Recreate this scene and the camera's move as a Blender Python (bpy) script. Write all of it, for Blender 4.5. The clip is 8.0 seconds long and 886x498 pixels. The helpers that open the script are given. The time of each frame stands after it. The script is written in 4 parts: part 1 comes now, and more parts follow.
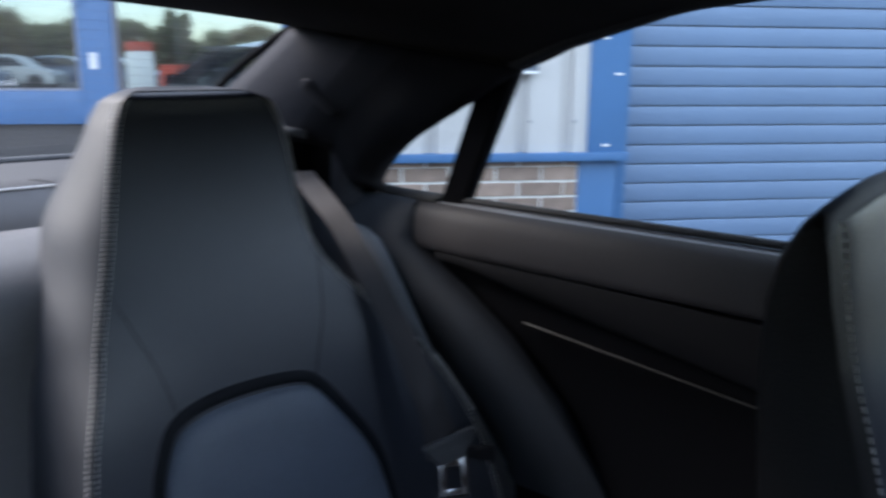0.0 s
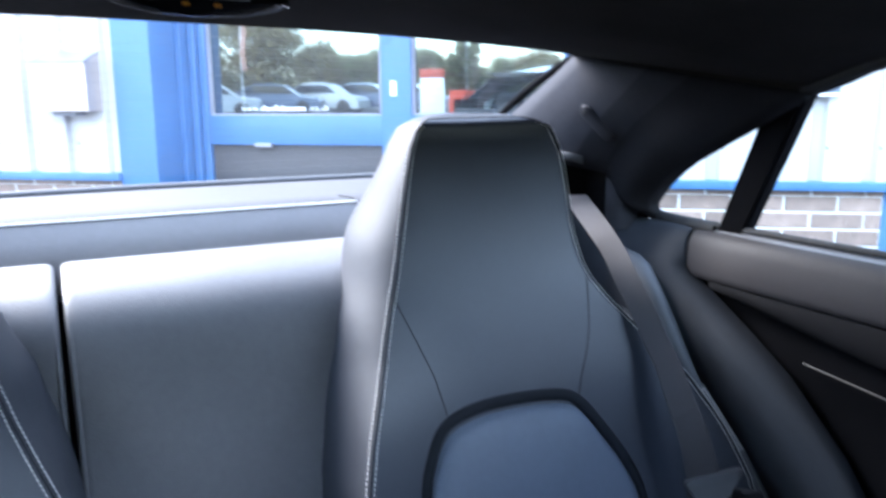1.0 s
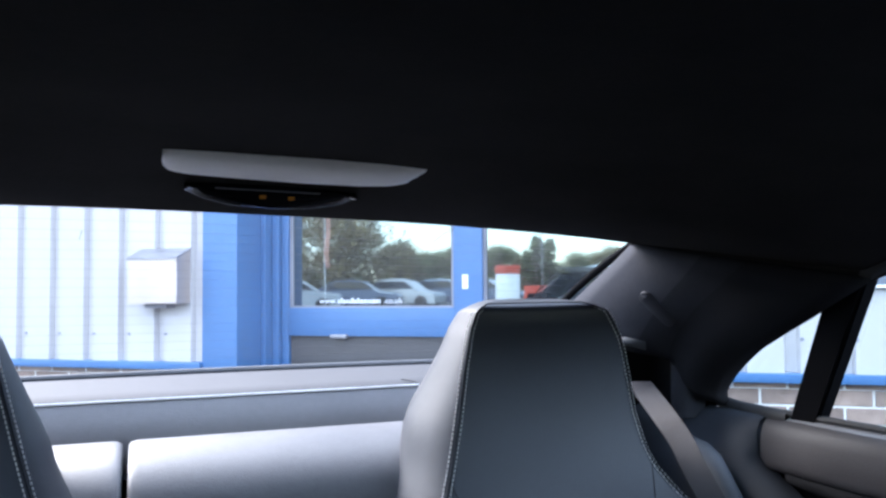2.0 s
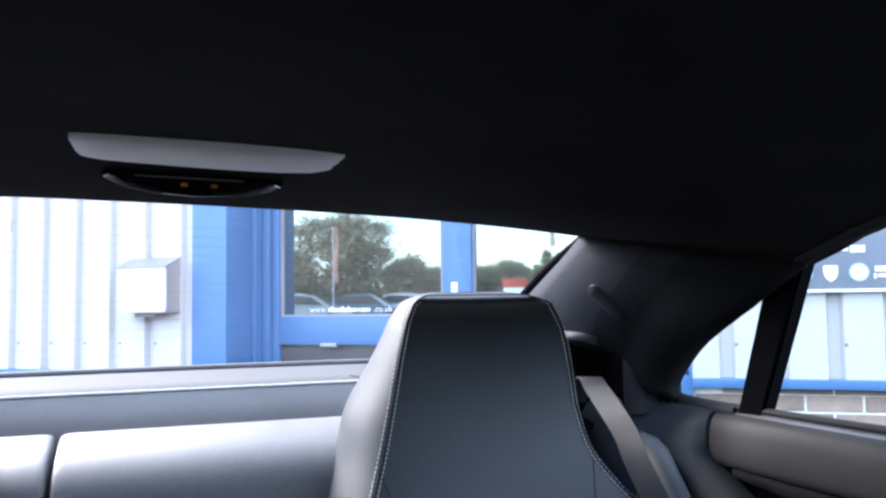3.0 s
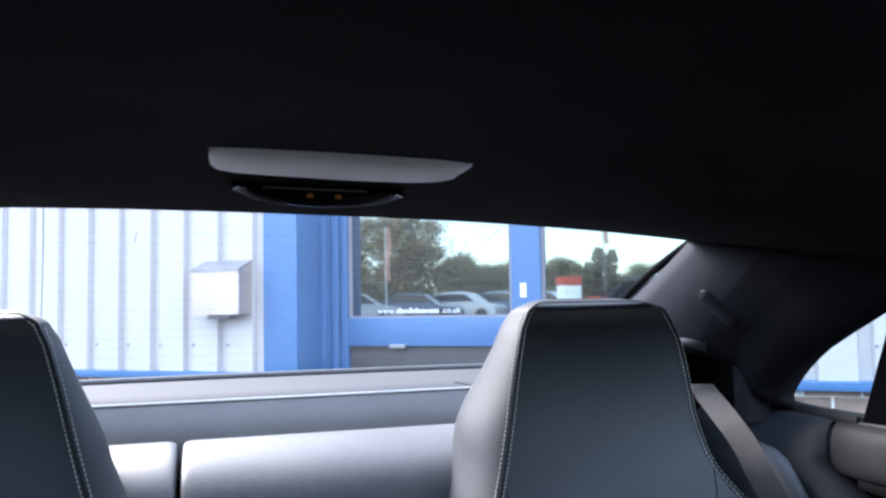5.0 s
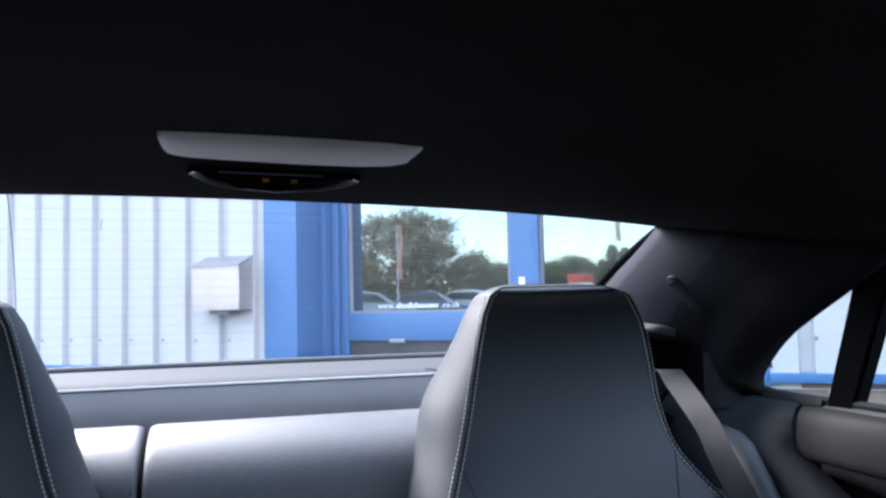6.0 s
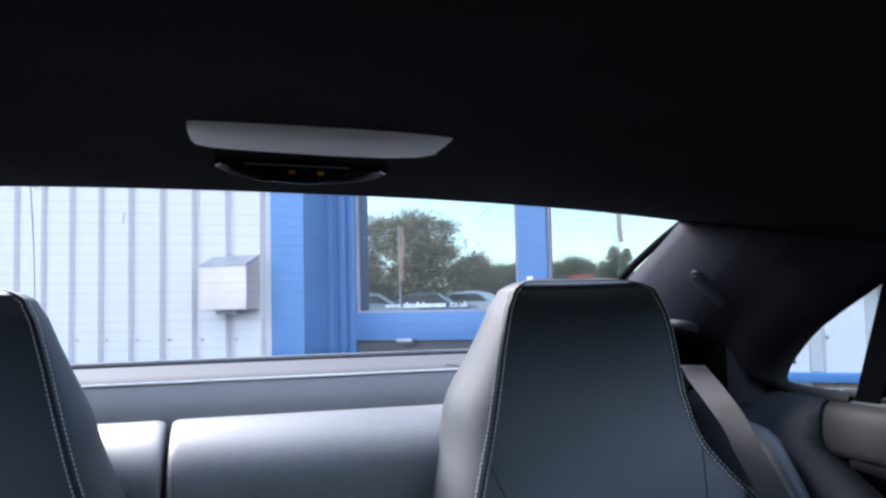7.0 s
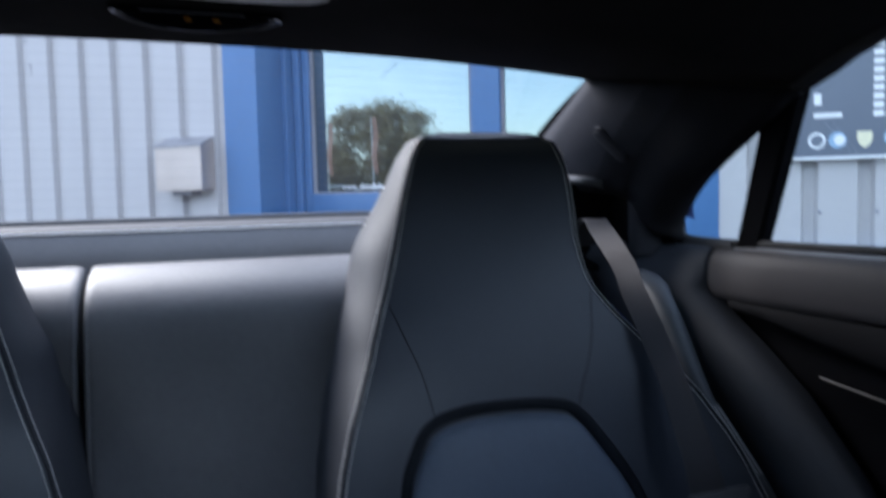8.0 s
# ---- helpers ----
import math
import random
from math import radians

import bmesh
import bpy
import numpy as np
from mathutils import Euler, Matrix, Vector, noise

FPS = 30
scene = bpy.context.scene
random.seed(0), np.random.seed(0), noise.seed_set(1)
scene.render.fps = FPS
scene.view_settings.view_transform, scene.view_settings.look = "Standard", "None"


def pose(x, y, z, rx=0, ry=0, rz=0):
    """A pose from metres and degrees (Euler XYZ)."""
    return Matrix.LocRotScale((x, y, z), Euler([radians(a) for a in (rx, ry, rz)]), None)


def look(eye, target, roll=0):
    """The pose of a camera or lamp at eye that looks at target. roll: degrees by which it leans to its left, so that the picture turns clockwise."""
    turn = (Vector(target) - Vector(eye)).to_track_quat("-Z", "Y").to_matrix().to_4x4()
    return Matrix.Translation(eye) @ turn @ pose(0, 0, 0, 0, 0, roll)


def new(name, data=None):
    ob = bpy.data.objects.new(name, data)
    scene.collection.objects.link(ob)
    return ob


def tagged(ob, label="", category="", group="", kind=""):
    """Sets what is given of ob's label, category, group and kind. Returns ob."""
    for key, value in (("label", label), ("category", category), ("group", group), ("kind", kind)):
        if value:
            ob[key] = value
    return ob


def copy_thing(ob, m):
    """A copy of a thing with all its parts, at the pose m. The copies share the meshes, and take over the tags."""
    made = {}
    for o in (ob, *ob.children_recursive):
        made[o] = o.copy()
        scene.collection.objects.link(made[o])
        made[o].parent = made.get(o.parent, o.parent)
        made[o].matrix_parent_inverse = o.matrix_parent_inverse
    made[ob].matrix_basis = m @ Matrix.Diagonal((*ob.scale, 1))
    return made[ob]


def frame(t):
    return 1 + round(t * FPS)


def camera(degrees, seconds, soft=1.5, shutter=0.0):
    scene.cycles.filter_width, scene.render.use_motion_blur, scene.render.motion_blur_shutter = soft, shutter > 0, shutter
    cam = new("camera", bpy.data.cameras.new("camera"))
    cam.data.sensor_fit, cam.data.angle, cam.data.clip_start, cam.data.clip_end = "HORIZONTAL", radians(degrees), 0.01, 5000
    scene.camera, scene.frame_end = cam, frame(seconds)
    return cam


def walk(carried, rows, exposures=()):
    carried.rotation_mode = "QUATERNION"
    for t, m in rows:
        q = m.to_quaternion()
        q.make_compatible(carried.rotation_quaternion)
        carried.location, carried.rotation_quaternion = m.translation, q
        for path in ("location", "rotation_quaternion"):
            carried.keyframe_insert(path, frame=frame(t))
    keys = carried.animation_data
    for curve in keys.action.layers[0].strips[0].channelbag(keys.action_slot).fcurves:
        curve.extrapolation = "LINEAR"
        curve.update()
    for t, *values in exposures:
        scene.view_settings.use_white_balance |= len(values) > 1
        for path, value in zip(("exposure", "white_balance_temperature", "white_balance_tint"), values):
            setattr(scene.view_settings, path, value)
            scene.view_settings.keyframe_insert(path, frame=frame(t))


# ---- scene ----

# The car's axis is y (rearwards), x is its left-hand side as one looks back, z is up.
cam = camera(57.7, 8.0, soft=2.5, shutter=0.5)
PATH = [
    (0, (-0.129, 0.047, 1.132), (1.174, 1.336, 0.713), 0.4),
    (0.2, (-0.137, 0.034, 1.133), (1.026, 1.449, 0.712), 0.3),
    (0.5, (-0.126, 0.029, 1.127), (0.861, 1.571, 0.700), -0.1),
    (0.7, (-0.139, 0.023, 1.133), (0.765, 1.616, 0.711), -0.6),
    (1, (-0.144, 0.024, 1.138), (0.657, 1.685, 0.770), -0.4),
    (1.3, (-0.143, 0.022, 1.146), (0.575, 1.709, 0.898), -0.5),
    (1.5, (-0.142, 0.017, 1.136), (0.554, 1.760, 1.019), -0.5),
    (1.7, (-0.144, 0.007, 1.133), (0.525, 1.764, 1.159), -0.4),
    (2.8, (-0.041, -0.035, 1.085), (0.594, 1.731, 1.205), -0.9),
    (3, (-0.027, -0.035, 1.088), (0.605, 1.732, 1.207), -0.8),
    (3.5, (-0.028, -0.017, 1.106), (0.609, 1.749, 1.216), -0.9),
    (4, (-0.091, 0.014, 1.115), (0.551, 1.778, 1.226), -0.8),
    (4.5, (-0.119, 0.023, 1.110), (0.449, 1.812, 1.221), -1.0),
    (4.7, (-0.116, 0.014, 1.106), (0.427, 1.810, 1.220), -1.1),
    (5.8, (-0.071, -0.021, 1.089), (0.426, 1.789, 1.206), -1.1),
    (6, (-0.044, -0.028, 1.082), (0.447, 1.783, 1.196), -1.3),
    (6.5, (-0.084, -0.010, 1.082), (0.409, 1.800, 1.193), -1.3),
    (7, (-0.074, -0.009, 1.072), (0.415, 1.802, 1.190), -1.3),
    (7.5, (-0.034, -0.044, 1.043), (0.453, 1.770, 1.120), -1.3),
    (7.7, (-0.019, -0.066, 1.025), (0.469, 1.750, 1.041), -1.3),
    (8, (0.011, -0.091, 1.008), (0.548, 1.706, 0.875), -1.4),
]
walk(cam, [(t, look(eye, target, roll)) for t, eye, target, roll in PATH],
     exposures=[(0.0, 2.92, 6900, 14), (0.5, 4.2, 6950, 14), (1.0, 4.35, 6350, 13), (1.5, 3.6, 6400, 14), (3.0, 3.85, 6650, 14), (4.5, 3.7, 6650, 14), (6.5, 3.38, 6500, 14), (7.5, 3.1, 6480, 14), (8.0, 2.7, 6450, 14)])

# ---- light ----
WALL = pose(2.588, 2.409, 0, 0, 0, -36)      # facade frame: x along the wall, y into it
SUN_AZ, SUN_EL = radians(116), radians(36)   # hazy, past the left end of the facade, which stands in shade
sun_dir = WALL.to_3x3() @ Vector((-math.sin(SUN_AZ) * math.cos(SUN_EL), -math.cos(SUN_AZ) * math.cos(SUN_EL), math.sin(SUN_EL)))
sun = new("sun", bpy.data.lights.new("sun", "SUN"))
sun.data.energy, sun.data.angle, sun.data.color = 1.6, radians(40), (1.0, 0.997, 0.985)
sun.matrix_world = look(sun_dir * 30, (0, 0, 0))
world = bpy.data.worlds.new("sky")
scene.world = world
world.use_nodes = True
wn = world.node_tree.nodes
sky = wn.new("ShaderNodeTexSky")
sky.sky_type, sky.sun_disc, sky.sun_elevation = "NISHITA", False, SUN_EL
sky.sun_rotation = math.atan2(sun_dir.x, sun_dir.y)
sky.air_density, sky.dust_density, sky.ozone_density = 1.0, 0.4, 2.5
# thin white cloud drifting over the blue
cloud, coord, veil, cover = wn.new("ShaderNodeTexNoise"), wn.new("ShaderNodeTexCoord"), wn.new("ShaderNodeMix"), wn.new("ShaderNodeMapRange")
cloud.inputs["Scale"].default_value, cloud.inputs["Detail"].default_value = 2.2, 7
cover.inputs["From Min"].default_value, cover.inputs["From Max"].default_value = 0.42, 0.66
cover.inputs["To Min"].default_value, cover.inputs["To Max"].default_value = 0.08, 0.6
veil.data_type = "RGBA"
veil.inputs["B"].default_value = (7.6, 8.6, 9.8, 1)
wl = world.node_tree.links
wl.new(coord.outputs["Generated"], cloud.inputs["Vector"]), wl.new(cloud.outputs["Fac"], cover.inputs["Value"])
wl.new(cover.outputs[0], veil.inputs["Factor"]), wl.new(sky.outputs[0], veil.inputs["A"])
wl.new(veil.outputs["Result"], wn["Background"].inputs[0])
wn["Background"].inputs[1].default_value = 0.10


# ---- materials ----
def mat(name, color, rough=0.5, metal=0.0, var=0.15, scale=4.0, bump=0.0, bump_scale=300.0, spec=0.5, sheen=0.0, island=0.0, coat=0.0):
    """A surface whose colour drifts at two scales, with a fine relief."""
    m = bpy.data.materials.new(name)
    m.use_nodes = True
    n, l = m.node_tree.nodes, m.node_tree.links
    p = n["Principled BSDF"]
    p.inputs["Metallic"].default_value, p.inputs["Specular IOR Level"].default_value = metal, spec
    p.inputs["Sheen Weight"].default_value, p.inputs["Coat Weight"].default_value = sheen, coat
    tex = n.new("ShaderNodeTexCoord")
    big, fine = n.new("ShaderNodeTexNoise"), n.new("ShaderNodeTexNoise")
    big.inputs["Scale"].default_value, fine.inputs["Scale"].default_value = scale, scale * 17
    big.inputs["Detail"].default_value, fine.inputs["Detail"].default_value = 5, 4
    l.new(tex.outputs["Object"], big.inputs["Vector"]), l.new(tex.outputs["Object"], fine.inputs["Vector"])
    mix = n.new("ShaderNodeMath")
    mix.operation, mix.inputs[1].default_value = "MULTIPLY_ADD", 0.4
    l.new(fine.outputs["Fac"], mix.inputs[0]), l.new(big.outputs["Fac"], mix.inputs[2])
    ramp = n.new("ShaderNodeMapRange")
    ramp.inputs["From Min"].default_value, ramp.inputs["From Max"].default_value = 0.45, 0.95
    ramp.inputs["To Min"].default_value, ramp.inputs["To Max"].default_value = 1 - var, 1 + var
    l.new(mix.outputs[0], ramp.inputs["Value"])
    last = ramp.outputs[0]
    if island:
        info, wide, mul = n.new("ShaderNodeObjectInfo"), n.new("ShaderNodeMapRange"), n.new("ShaderNodeMath")
        wide.inputs["To Min"].default_value, wide.inputs["To Max"].default_value = 1 - island, 1 + island
        l.new(info.outputs["Random"], wide.inputs["Value"])
        mul.operation = "MULTIPLY"
        l.new(last, mul.inputs[0]), l.new(wide.outputs[0], mul.inputs[1])
        last = mul.outputs[0]
    tint = n.new("ShaderNodeVectorMath")
    tint.operation, tint.inputs[0].default_value = "SCALE", color[:3]
    l.new(last, tint.inputs["Scale"]), l.new(tint.outputs[0], p.inputs["Base Color"])
    rr = n.new("ShaderNodeMapRange")
    rr.inputs["To Min"].default_value, rr.inputs["To Max"].default_value = max(0.02, rough - 0.08), min(1, rough + 0.08)
    l.new(big.outputs["Fac"], rr.inputs["Value"]), l.new(rr.outputs[0], p.inputs["Roughness"])
    if bump:
        grain, b = n.new("ShaderNodeTexNoise"), n.new("ShaderNodeBump")
        grain.inputs["Scale"].default_value, grain.inputs["Detail"].default_value = bump_scale, 3
        b.inputs["Strength"].default_value, b.inputs["Distance"].default_value = bump, 0.002
        l.new(tex.outputs["Object"], grain.inputs["Vector"]), l.new(grain.outputs["Fac"], b.inputs["Height"])
        l.new(b.outputs[0], p.inputs["Normal"])
    return m


def clear_glass(name, tint, gloss=1.0):
    """Thin clear glass: passes light with a tint, and mirrors at a slant."""
    m = bpy.data.materials.new(name)
    m.use_nodes = True
    n, l = m.node_tree.nodes, m.node_tree.links
    n.remove(n["Principled BSDF"])
    t, g, x, f = n.new("ShaderNodeBsdfTransparent"), n.new("ShaderNodeBsdfGlossy"), n.new("ShaderNodeMixShader"), n.new("ShaderNodeFresnel")
    t.inputs[0].default_value, g.inputs["Roughness"].default_value = (*tint, 1), 0.0
    f.inputs["IOR"].default_value = 1.45
    k = n.new("ShaderNodeMath")
    k.operation, k.inputs[1].default_value = "MULTIPLY", gloss
    l.new(f.outputs[0], k.inputs[0]), l.new(k.outputs[0], x.inputs[0])
    l.new(t.outputs[0], x.inputs[1]), l.new(g.outputs[0], x.inputs[2])
    l.new(x.outputs[0], n["Material Output"].inputs[0])
    return m


def mirror_glass(name, tint, share):
    """Solar-control glass of the entrance: dark behind, strongly reflecting."""
    m = bpy.data.materials.new(name)
    m.use_nodes = True
    n, l = m.node_tree.nodes, m.node_tree.links
    p = n["Principled BSDF"]
    p.inputs["Base Color"].default_value, p.inputs["Roughness"].default_value = (0.01, 0.012, 0.015, 1), 0.1
    g, x = n.new("ShaderNodeBsdfGlossy"), n.new("ShaderNodeMixShader")
    g.inputs[0].default_value, g.inputs["Roughness"].default_value = (*tint, 1), 0.012
    x.inputs[0].default_value = share
    wob, b = n.new("ShaderNodeTexNoise"), n.new("ShaderNodeBump")
    wob.inputs["Scale"].default_value = 1.6
    b.inputs["Strength"].default_value, b.inputs["Distance"].default_value = 0.04, 0.01
    g.inputs["Roughness"].default_value = 0.02
    l.new(wob.outputs["Fac"], b.inputs["Height"]), l.new(b.outputs[0], g.inputs["Normal"])
    l.new(p.outputs[0], x.inputs[1]), l.new(g.outputs[0], x.inputs[2])
    l.new(x.outputs[0], n["Material Output"].inputs[0])
    return m


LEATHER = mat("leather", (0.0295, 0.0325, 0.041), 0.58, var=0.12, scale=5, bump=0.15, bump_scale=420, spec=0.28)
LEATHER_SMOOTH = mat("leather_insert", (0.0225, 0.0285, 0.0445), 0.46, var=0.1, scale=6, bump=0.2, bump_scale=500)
# wing and insert: seat leather lightened, with the light they catch painted in
LEATHER_WING_LIT = mat("leather_wing_lit", (0.086, 0.095, 0.110), 0.5, var=0.1, scale=6, bump=0.2, bump_scale=500)
INSERT = mat("leather_perforated_lit", (0.106, 0.130, 0.176), 0.5, var=0.1, scale=6, bump=0.35, bump_scale=900)
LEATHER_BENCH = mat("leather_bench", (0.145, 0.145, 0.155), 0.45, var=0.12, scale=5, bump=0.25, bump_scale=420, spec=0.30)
SHELF = mat("shelf_leather", (0.190, 0.187, 0.194), 0.5, var=0.12, scale=5, bump=0.2, bump_scale=420)
RECESS_SHADE = mat("recess_shade", (0.005, 0.005, 0.0055), 0.95, spec=0.04)
SHELF_TOP = mat("shelf_top", (0.064, 0.065, 0.072), 0.8, var=0.12, scale=5, bump=0.2, bump_scale=420, spec=0.22)
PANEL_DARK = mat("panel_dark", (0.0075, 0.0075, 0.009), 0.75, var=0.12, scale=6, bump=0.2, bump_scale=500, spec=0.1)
# seat leather darkened to near black: the front seat's shade is in the colour
LEATHER_SHADE = mat("leather_shade", (0.009, 0.009, 0.011), 0.6, var=0.12, scale=5, bump=0.25, bump_scale=420, spec=0.2)
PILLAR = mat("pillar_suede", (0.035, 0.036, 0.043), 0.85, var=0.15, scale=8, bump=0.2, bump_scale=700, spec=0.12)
PILLAR_HALF_SHADE = mat("pillar_suede_half_shade", (0.0240, 0.0245, 0.0290), 0.9, var=0.2, scale=8, bump=0.25, bump_scale=700, spec=0.1)
PILLAR_SHADE = mat("pillar_suede_shade", (0.0175, 0.0175, 0.0205), 0.95, var=0.2, scale=8, bump=0.25, bump_scale=700, spec=0.1)
PANEL = mat("panel_leather", (0.028, 0.032, 0.040), 0.62, var=0.12, scale=6, bump=0.2, bump_scale=500, spec=0.15)
SEAM = mat("seam_dark", (0.010, 0.012, 0.017), 0.8, spec=0.2)
THREAD = mat("thread", (0.54, 0.53, 0.53), 0.7, var=0.2, scale=200)
SUEDE = mat("suede_black", (0.0215, 0.0195, 0.0182), 1.0, var=0.25, scale=9, bump=0.3, bump_scale=700, spec=0.1)
TRIM = mat("trim_plastic", (0.17, 0.175, 0.19), 0.55, var=0.12, bump=0.15, bump_scale=800)
LIP = mat("lip_plastic", (0.085, 0.088, 0.096), 0.7, var=0.12, bump=0.15, bump_scale=800, spec=0.3)
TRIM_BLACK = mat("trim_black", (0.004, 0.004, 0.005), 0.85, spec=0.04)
RUBBER = mat("rubber_seal", (0.018, 0.018, 0.020), 0.75, var=0.2)
PAD = mat("door_leather", (0.032, 0.030, 0.033), 0.6, var=0.12, scale=6, bump=0.22, bump_scale=450, spec=0.25)
CHROME = mat("chrome", (0.75, 0.76, 0.78), 0.18, metal=1.0, var=0.05)
WEB = mat("belt_webbing", (0.039, 0.037, 0.043), 0.8, var=0.06, scale=90, bump=0.5, bump_scale=900)
TONGUE = mat("tongue_plastic", (0.060, 0.063, 0.072), 0.5, var=0.1, spec=0.4)
HOOK = mat("hook_plastic", (0.030, 0.030, 0.036), 0.6, var=0.1, spec=0.3)
STRIP = mat("dull_strip", (0.02, 0.02, 0.02), 0.5, metal=0.3, var=0.1)
GLOSS_BLACK = mat("gloss_black", (0.006, 0.006, 0.007), 0.22, var=0.05, spec=0.22)
LAMP_LENS = mat("lamp_lens", (0.93, 0.87, 0.78), 0.38, var=0.06, scale=10)
AMBER = mat("amber_lens", (0.55, 0.22, 0.02), 0.2)
GLASS = clear_glass("car_glass", (0.935, 0.955, 0.96), 0.12)
SIDEGLASS = clear_glass("side_glass", (0.89, 0.96, 0.95), 0.12)
HEATER = mat("heater_wire", (0.16, 0.14, 0.15), 0.6)
CARPAINT = mat("car_paint", (0.055, 0.085, 0.22), 0.25, metal=0.3, coat=1.0, var=0.05)
TYRE = mat("tyre_rubber", (0.015, 0.015, 0.016), 0.85)
ALLOY = mat("alloy", (0.5, 0.5, 0.52), 0.3, metal=1.0)
CLAD = mat("white_cladding", (0.490, 0.468, 0.462), 0.5, var=0.05, scale=1.2, bump=0.03, bump_scale=60)
BLUE = mat("blue_paint", (0.058, 0.155, 0.325), 0.4, var=0.08, scale=2.5, bump=0.04, bump_scale=90)
BLUE_LATH = mat("blue_shutter", (0.130, 0.198, 0.315), 0.42, var=0.08, scale=3, island=0.04)
BRICK = mat("brown_brick", (0.31, 0.222, 0.18), 0.9, var=0.3, scale=14, bump=0.6, bump_scale=120, island=0.22)
MORTAR = mat("mortar", (0.80, 0.78, 0.74), 0.95, var=0.12, scale=30, bump=0.5, bump_scale=200)
STEEL = mat("brushed_steel", (0.57, 0.50, 0.465), 0.36, metal=0.75, var=0.07, scale=7)
# steel with the mailbox lid's dimmer lighting painted in; the door pull shares it
STEEL_LID = mat("dimmed_steel", (0.33, 0.325, 0.34), 0.45, metal=0.6, var=0.12, scale=9)
STEEL_DARK = mat("dark_steel", (0.25, 0.25, 0.28), 0.6)
SIGN_GREY = mat("sign_grey", (0.16, 0.18, 0.22), 0.45, var=0.06)
WHITE = mat("white_vinyl", (0.82, 0.82, 0.82), 0.5, var=0.03)
YELLOW = mat("pale_yellow_vinyl", (0.80, 0.74, 0.52), 0.5)
PALE_BLUE = mat("pale_blue_vinyl", (0.3, 0.45, 0.6), 0.5)
ROOM = mat("dark_room", (0.03, 0.03, 0.035), 0.9)
DOORGLASS = mirror_glass("door_glass", (0.74, 0.94, 1.0), 0.26)
# lower door glass as matt grey, the mirrored asphalt painted into its colour
LOWGLASS = mat("lower_panel", (0.064, 0.060, 0.060), 0.45, var=0.15, scale=3)
ASPHALT = mat("asphalt", (0.055, 0.055, 0.056), 0.9, var=0.25, scale=0.7, bump=0.6, bump_scale=90)
BARK = mat("bark", (0.09, 0.07, 0.05), 0.95, var=0.3, scale=6, bump=0.8, bump_scale=30)
LEAF = mat("foliage", (0.170, 0.132, 0.050), 0.7, var=0.5, scale=0.9, island=0.2)
LEAF_DARK = mat("foliage_dark", (0.12, 0.125, 0.055), 0.75, var=0.5, scale=0.9)
SILVER = mat("silver_paint", (0.36, 0.37, 0.39), 0.45, metal=0.4, coat=0.25, var=0.03)
NAVY = mat("navy_paint", (0.05, 0.07, 0.12), 0.3, metal=0.2, coat=0.8, var=0.03)
BANNER = mat("faded_banner", (0.30, 0.15, 0.12), 0.7, var=0.15)
RED = mat("red_paint", (0.55, 0.07, 0.035), 0.45, var=0.05)
AUTOGLASS = mat("auto_glass", (0.02, 0.025, 0.03), 0.06, coat=0.5)


# ---- mesh helpers ----
def finish(name, bm, material, parent=None, label="", sharp=40, smooth=True):
    me = bpy.data.meshes.new(name)
    bmesh.ops.recalc_face_normals(bm, faces=bm.faces)
    bm.to_mesh(me)
    bm.free()
    me.materials.append(material)
    if smooth:
        me.polygons.foreach_set("use_smooth", [True] * len(me.polygons))
        me.set_sharp_from_angle(angle=radians(sharp))
    ob = new(name, me)
    if parent:
        ob.parent = parent
    if label:
        ob["label"] = label
    return ob


def part(name, bm, material, parent, label="", **k):
    return finish(name, bm, material, parent, label, **k)


def thing(name, m, label, category, group="", kind=""):
    ob = new(name)
    ob.matrix_world = m
    ob.empty_display_size = 0.1
    return tagged(ob, label, category, group, kind)


def box(bm, lo, hi, bevel=0.0, seg=2):
    r = bmesh.ops.create_cube(bm, size=1.0)
    for v in r["verts"]:
        v.co = Vector([a + (c + 0.5) * (b - a) for a, b, c in zip(lo, hi, v.co)])
    if bevel:
        edges = list({e for v in r["verts"] for e in v.link_edges})
        bmesh.ops.bevel(bm, geom=edges, offset=bevel, segments=seg, profile=0.6, affect="EDGES")
    return bm


def boxes(*all_boxes, bevel=0.0):
    bm = bmesh.new()
    for lo, hi in all_boxes:
        box(bm, lo, hi, bevel)
    return bm


def grid(rows, closed=False, cap=False):
    """A skin over rows of points."""
    bm = bmesh.new()
    vs = [[bm.verts.new(p) for p in row] for row in rows]
    n = len(vs[0])
    for a, b in zip(vs, vs[1:]):
        for i in range(n if closed else n - 1):
            j = (i + 1) % n
            bm.faces.new((a[i], a[j], b[j], b[i]))
    if cap:
        bm.faces.new(vs[0][::-1]), bm.faces.new(vs[-1])
    return bm


def tube(points, r, n=8, bm=None):
    bm = bm or bmesh.new()
    pts = [Vector(p) for p in points]
    rings = []
    for i, p in enumerate(pts):
        d = (pts[min(i + 1, len(pts) - 1)] - pts[max(i - 1, 0)]).normalized()
        a = d.orthogonal().normalized() if not rings else (last - d * last.dot(d)).normalized()
        last = a
        b = d.cross(a)
        rings.append([bm.verts.new(p + r * (math.cos(t) * a + math.sin(t) * b)) for t in np.arange(n) * math.tau / n])
    for x, y in zip(rings, rings[1:]):
        for i in range(n):
            bm.faces.new((x[i], x[(i + 1) % n], y[(i + 1) % n], y[i]))
    bm.faces.new(rings[0][::-1]), bm.faces.new(rings[-1])
    return bm


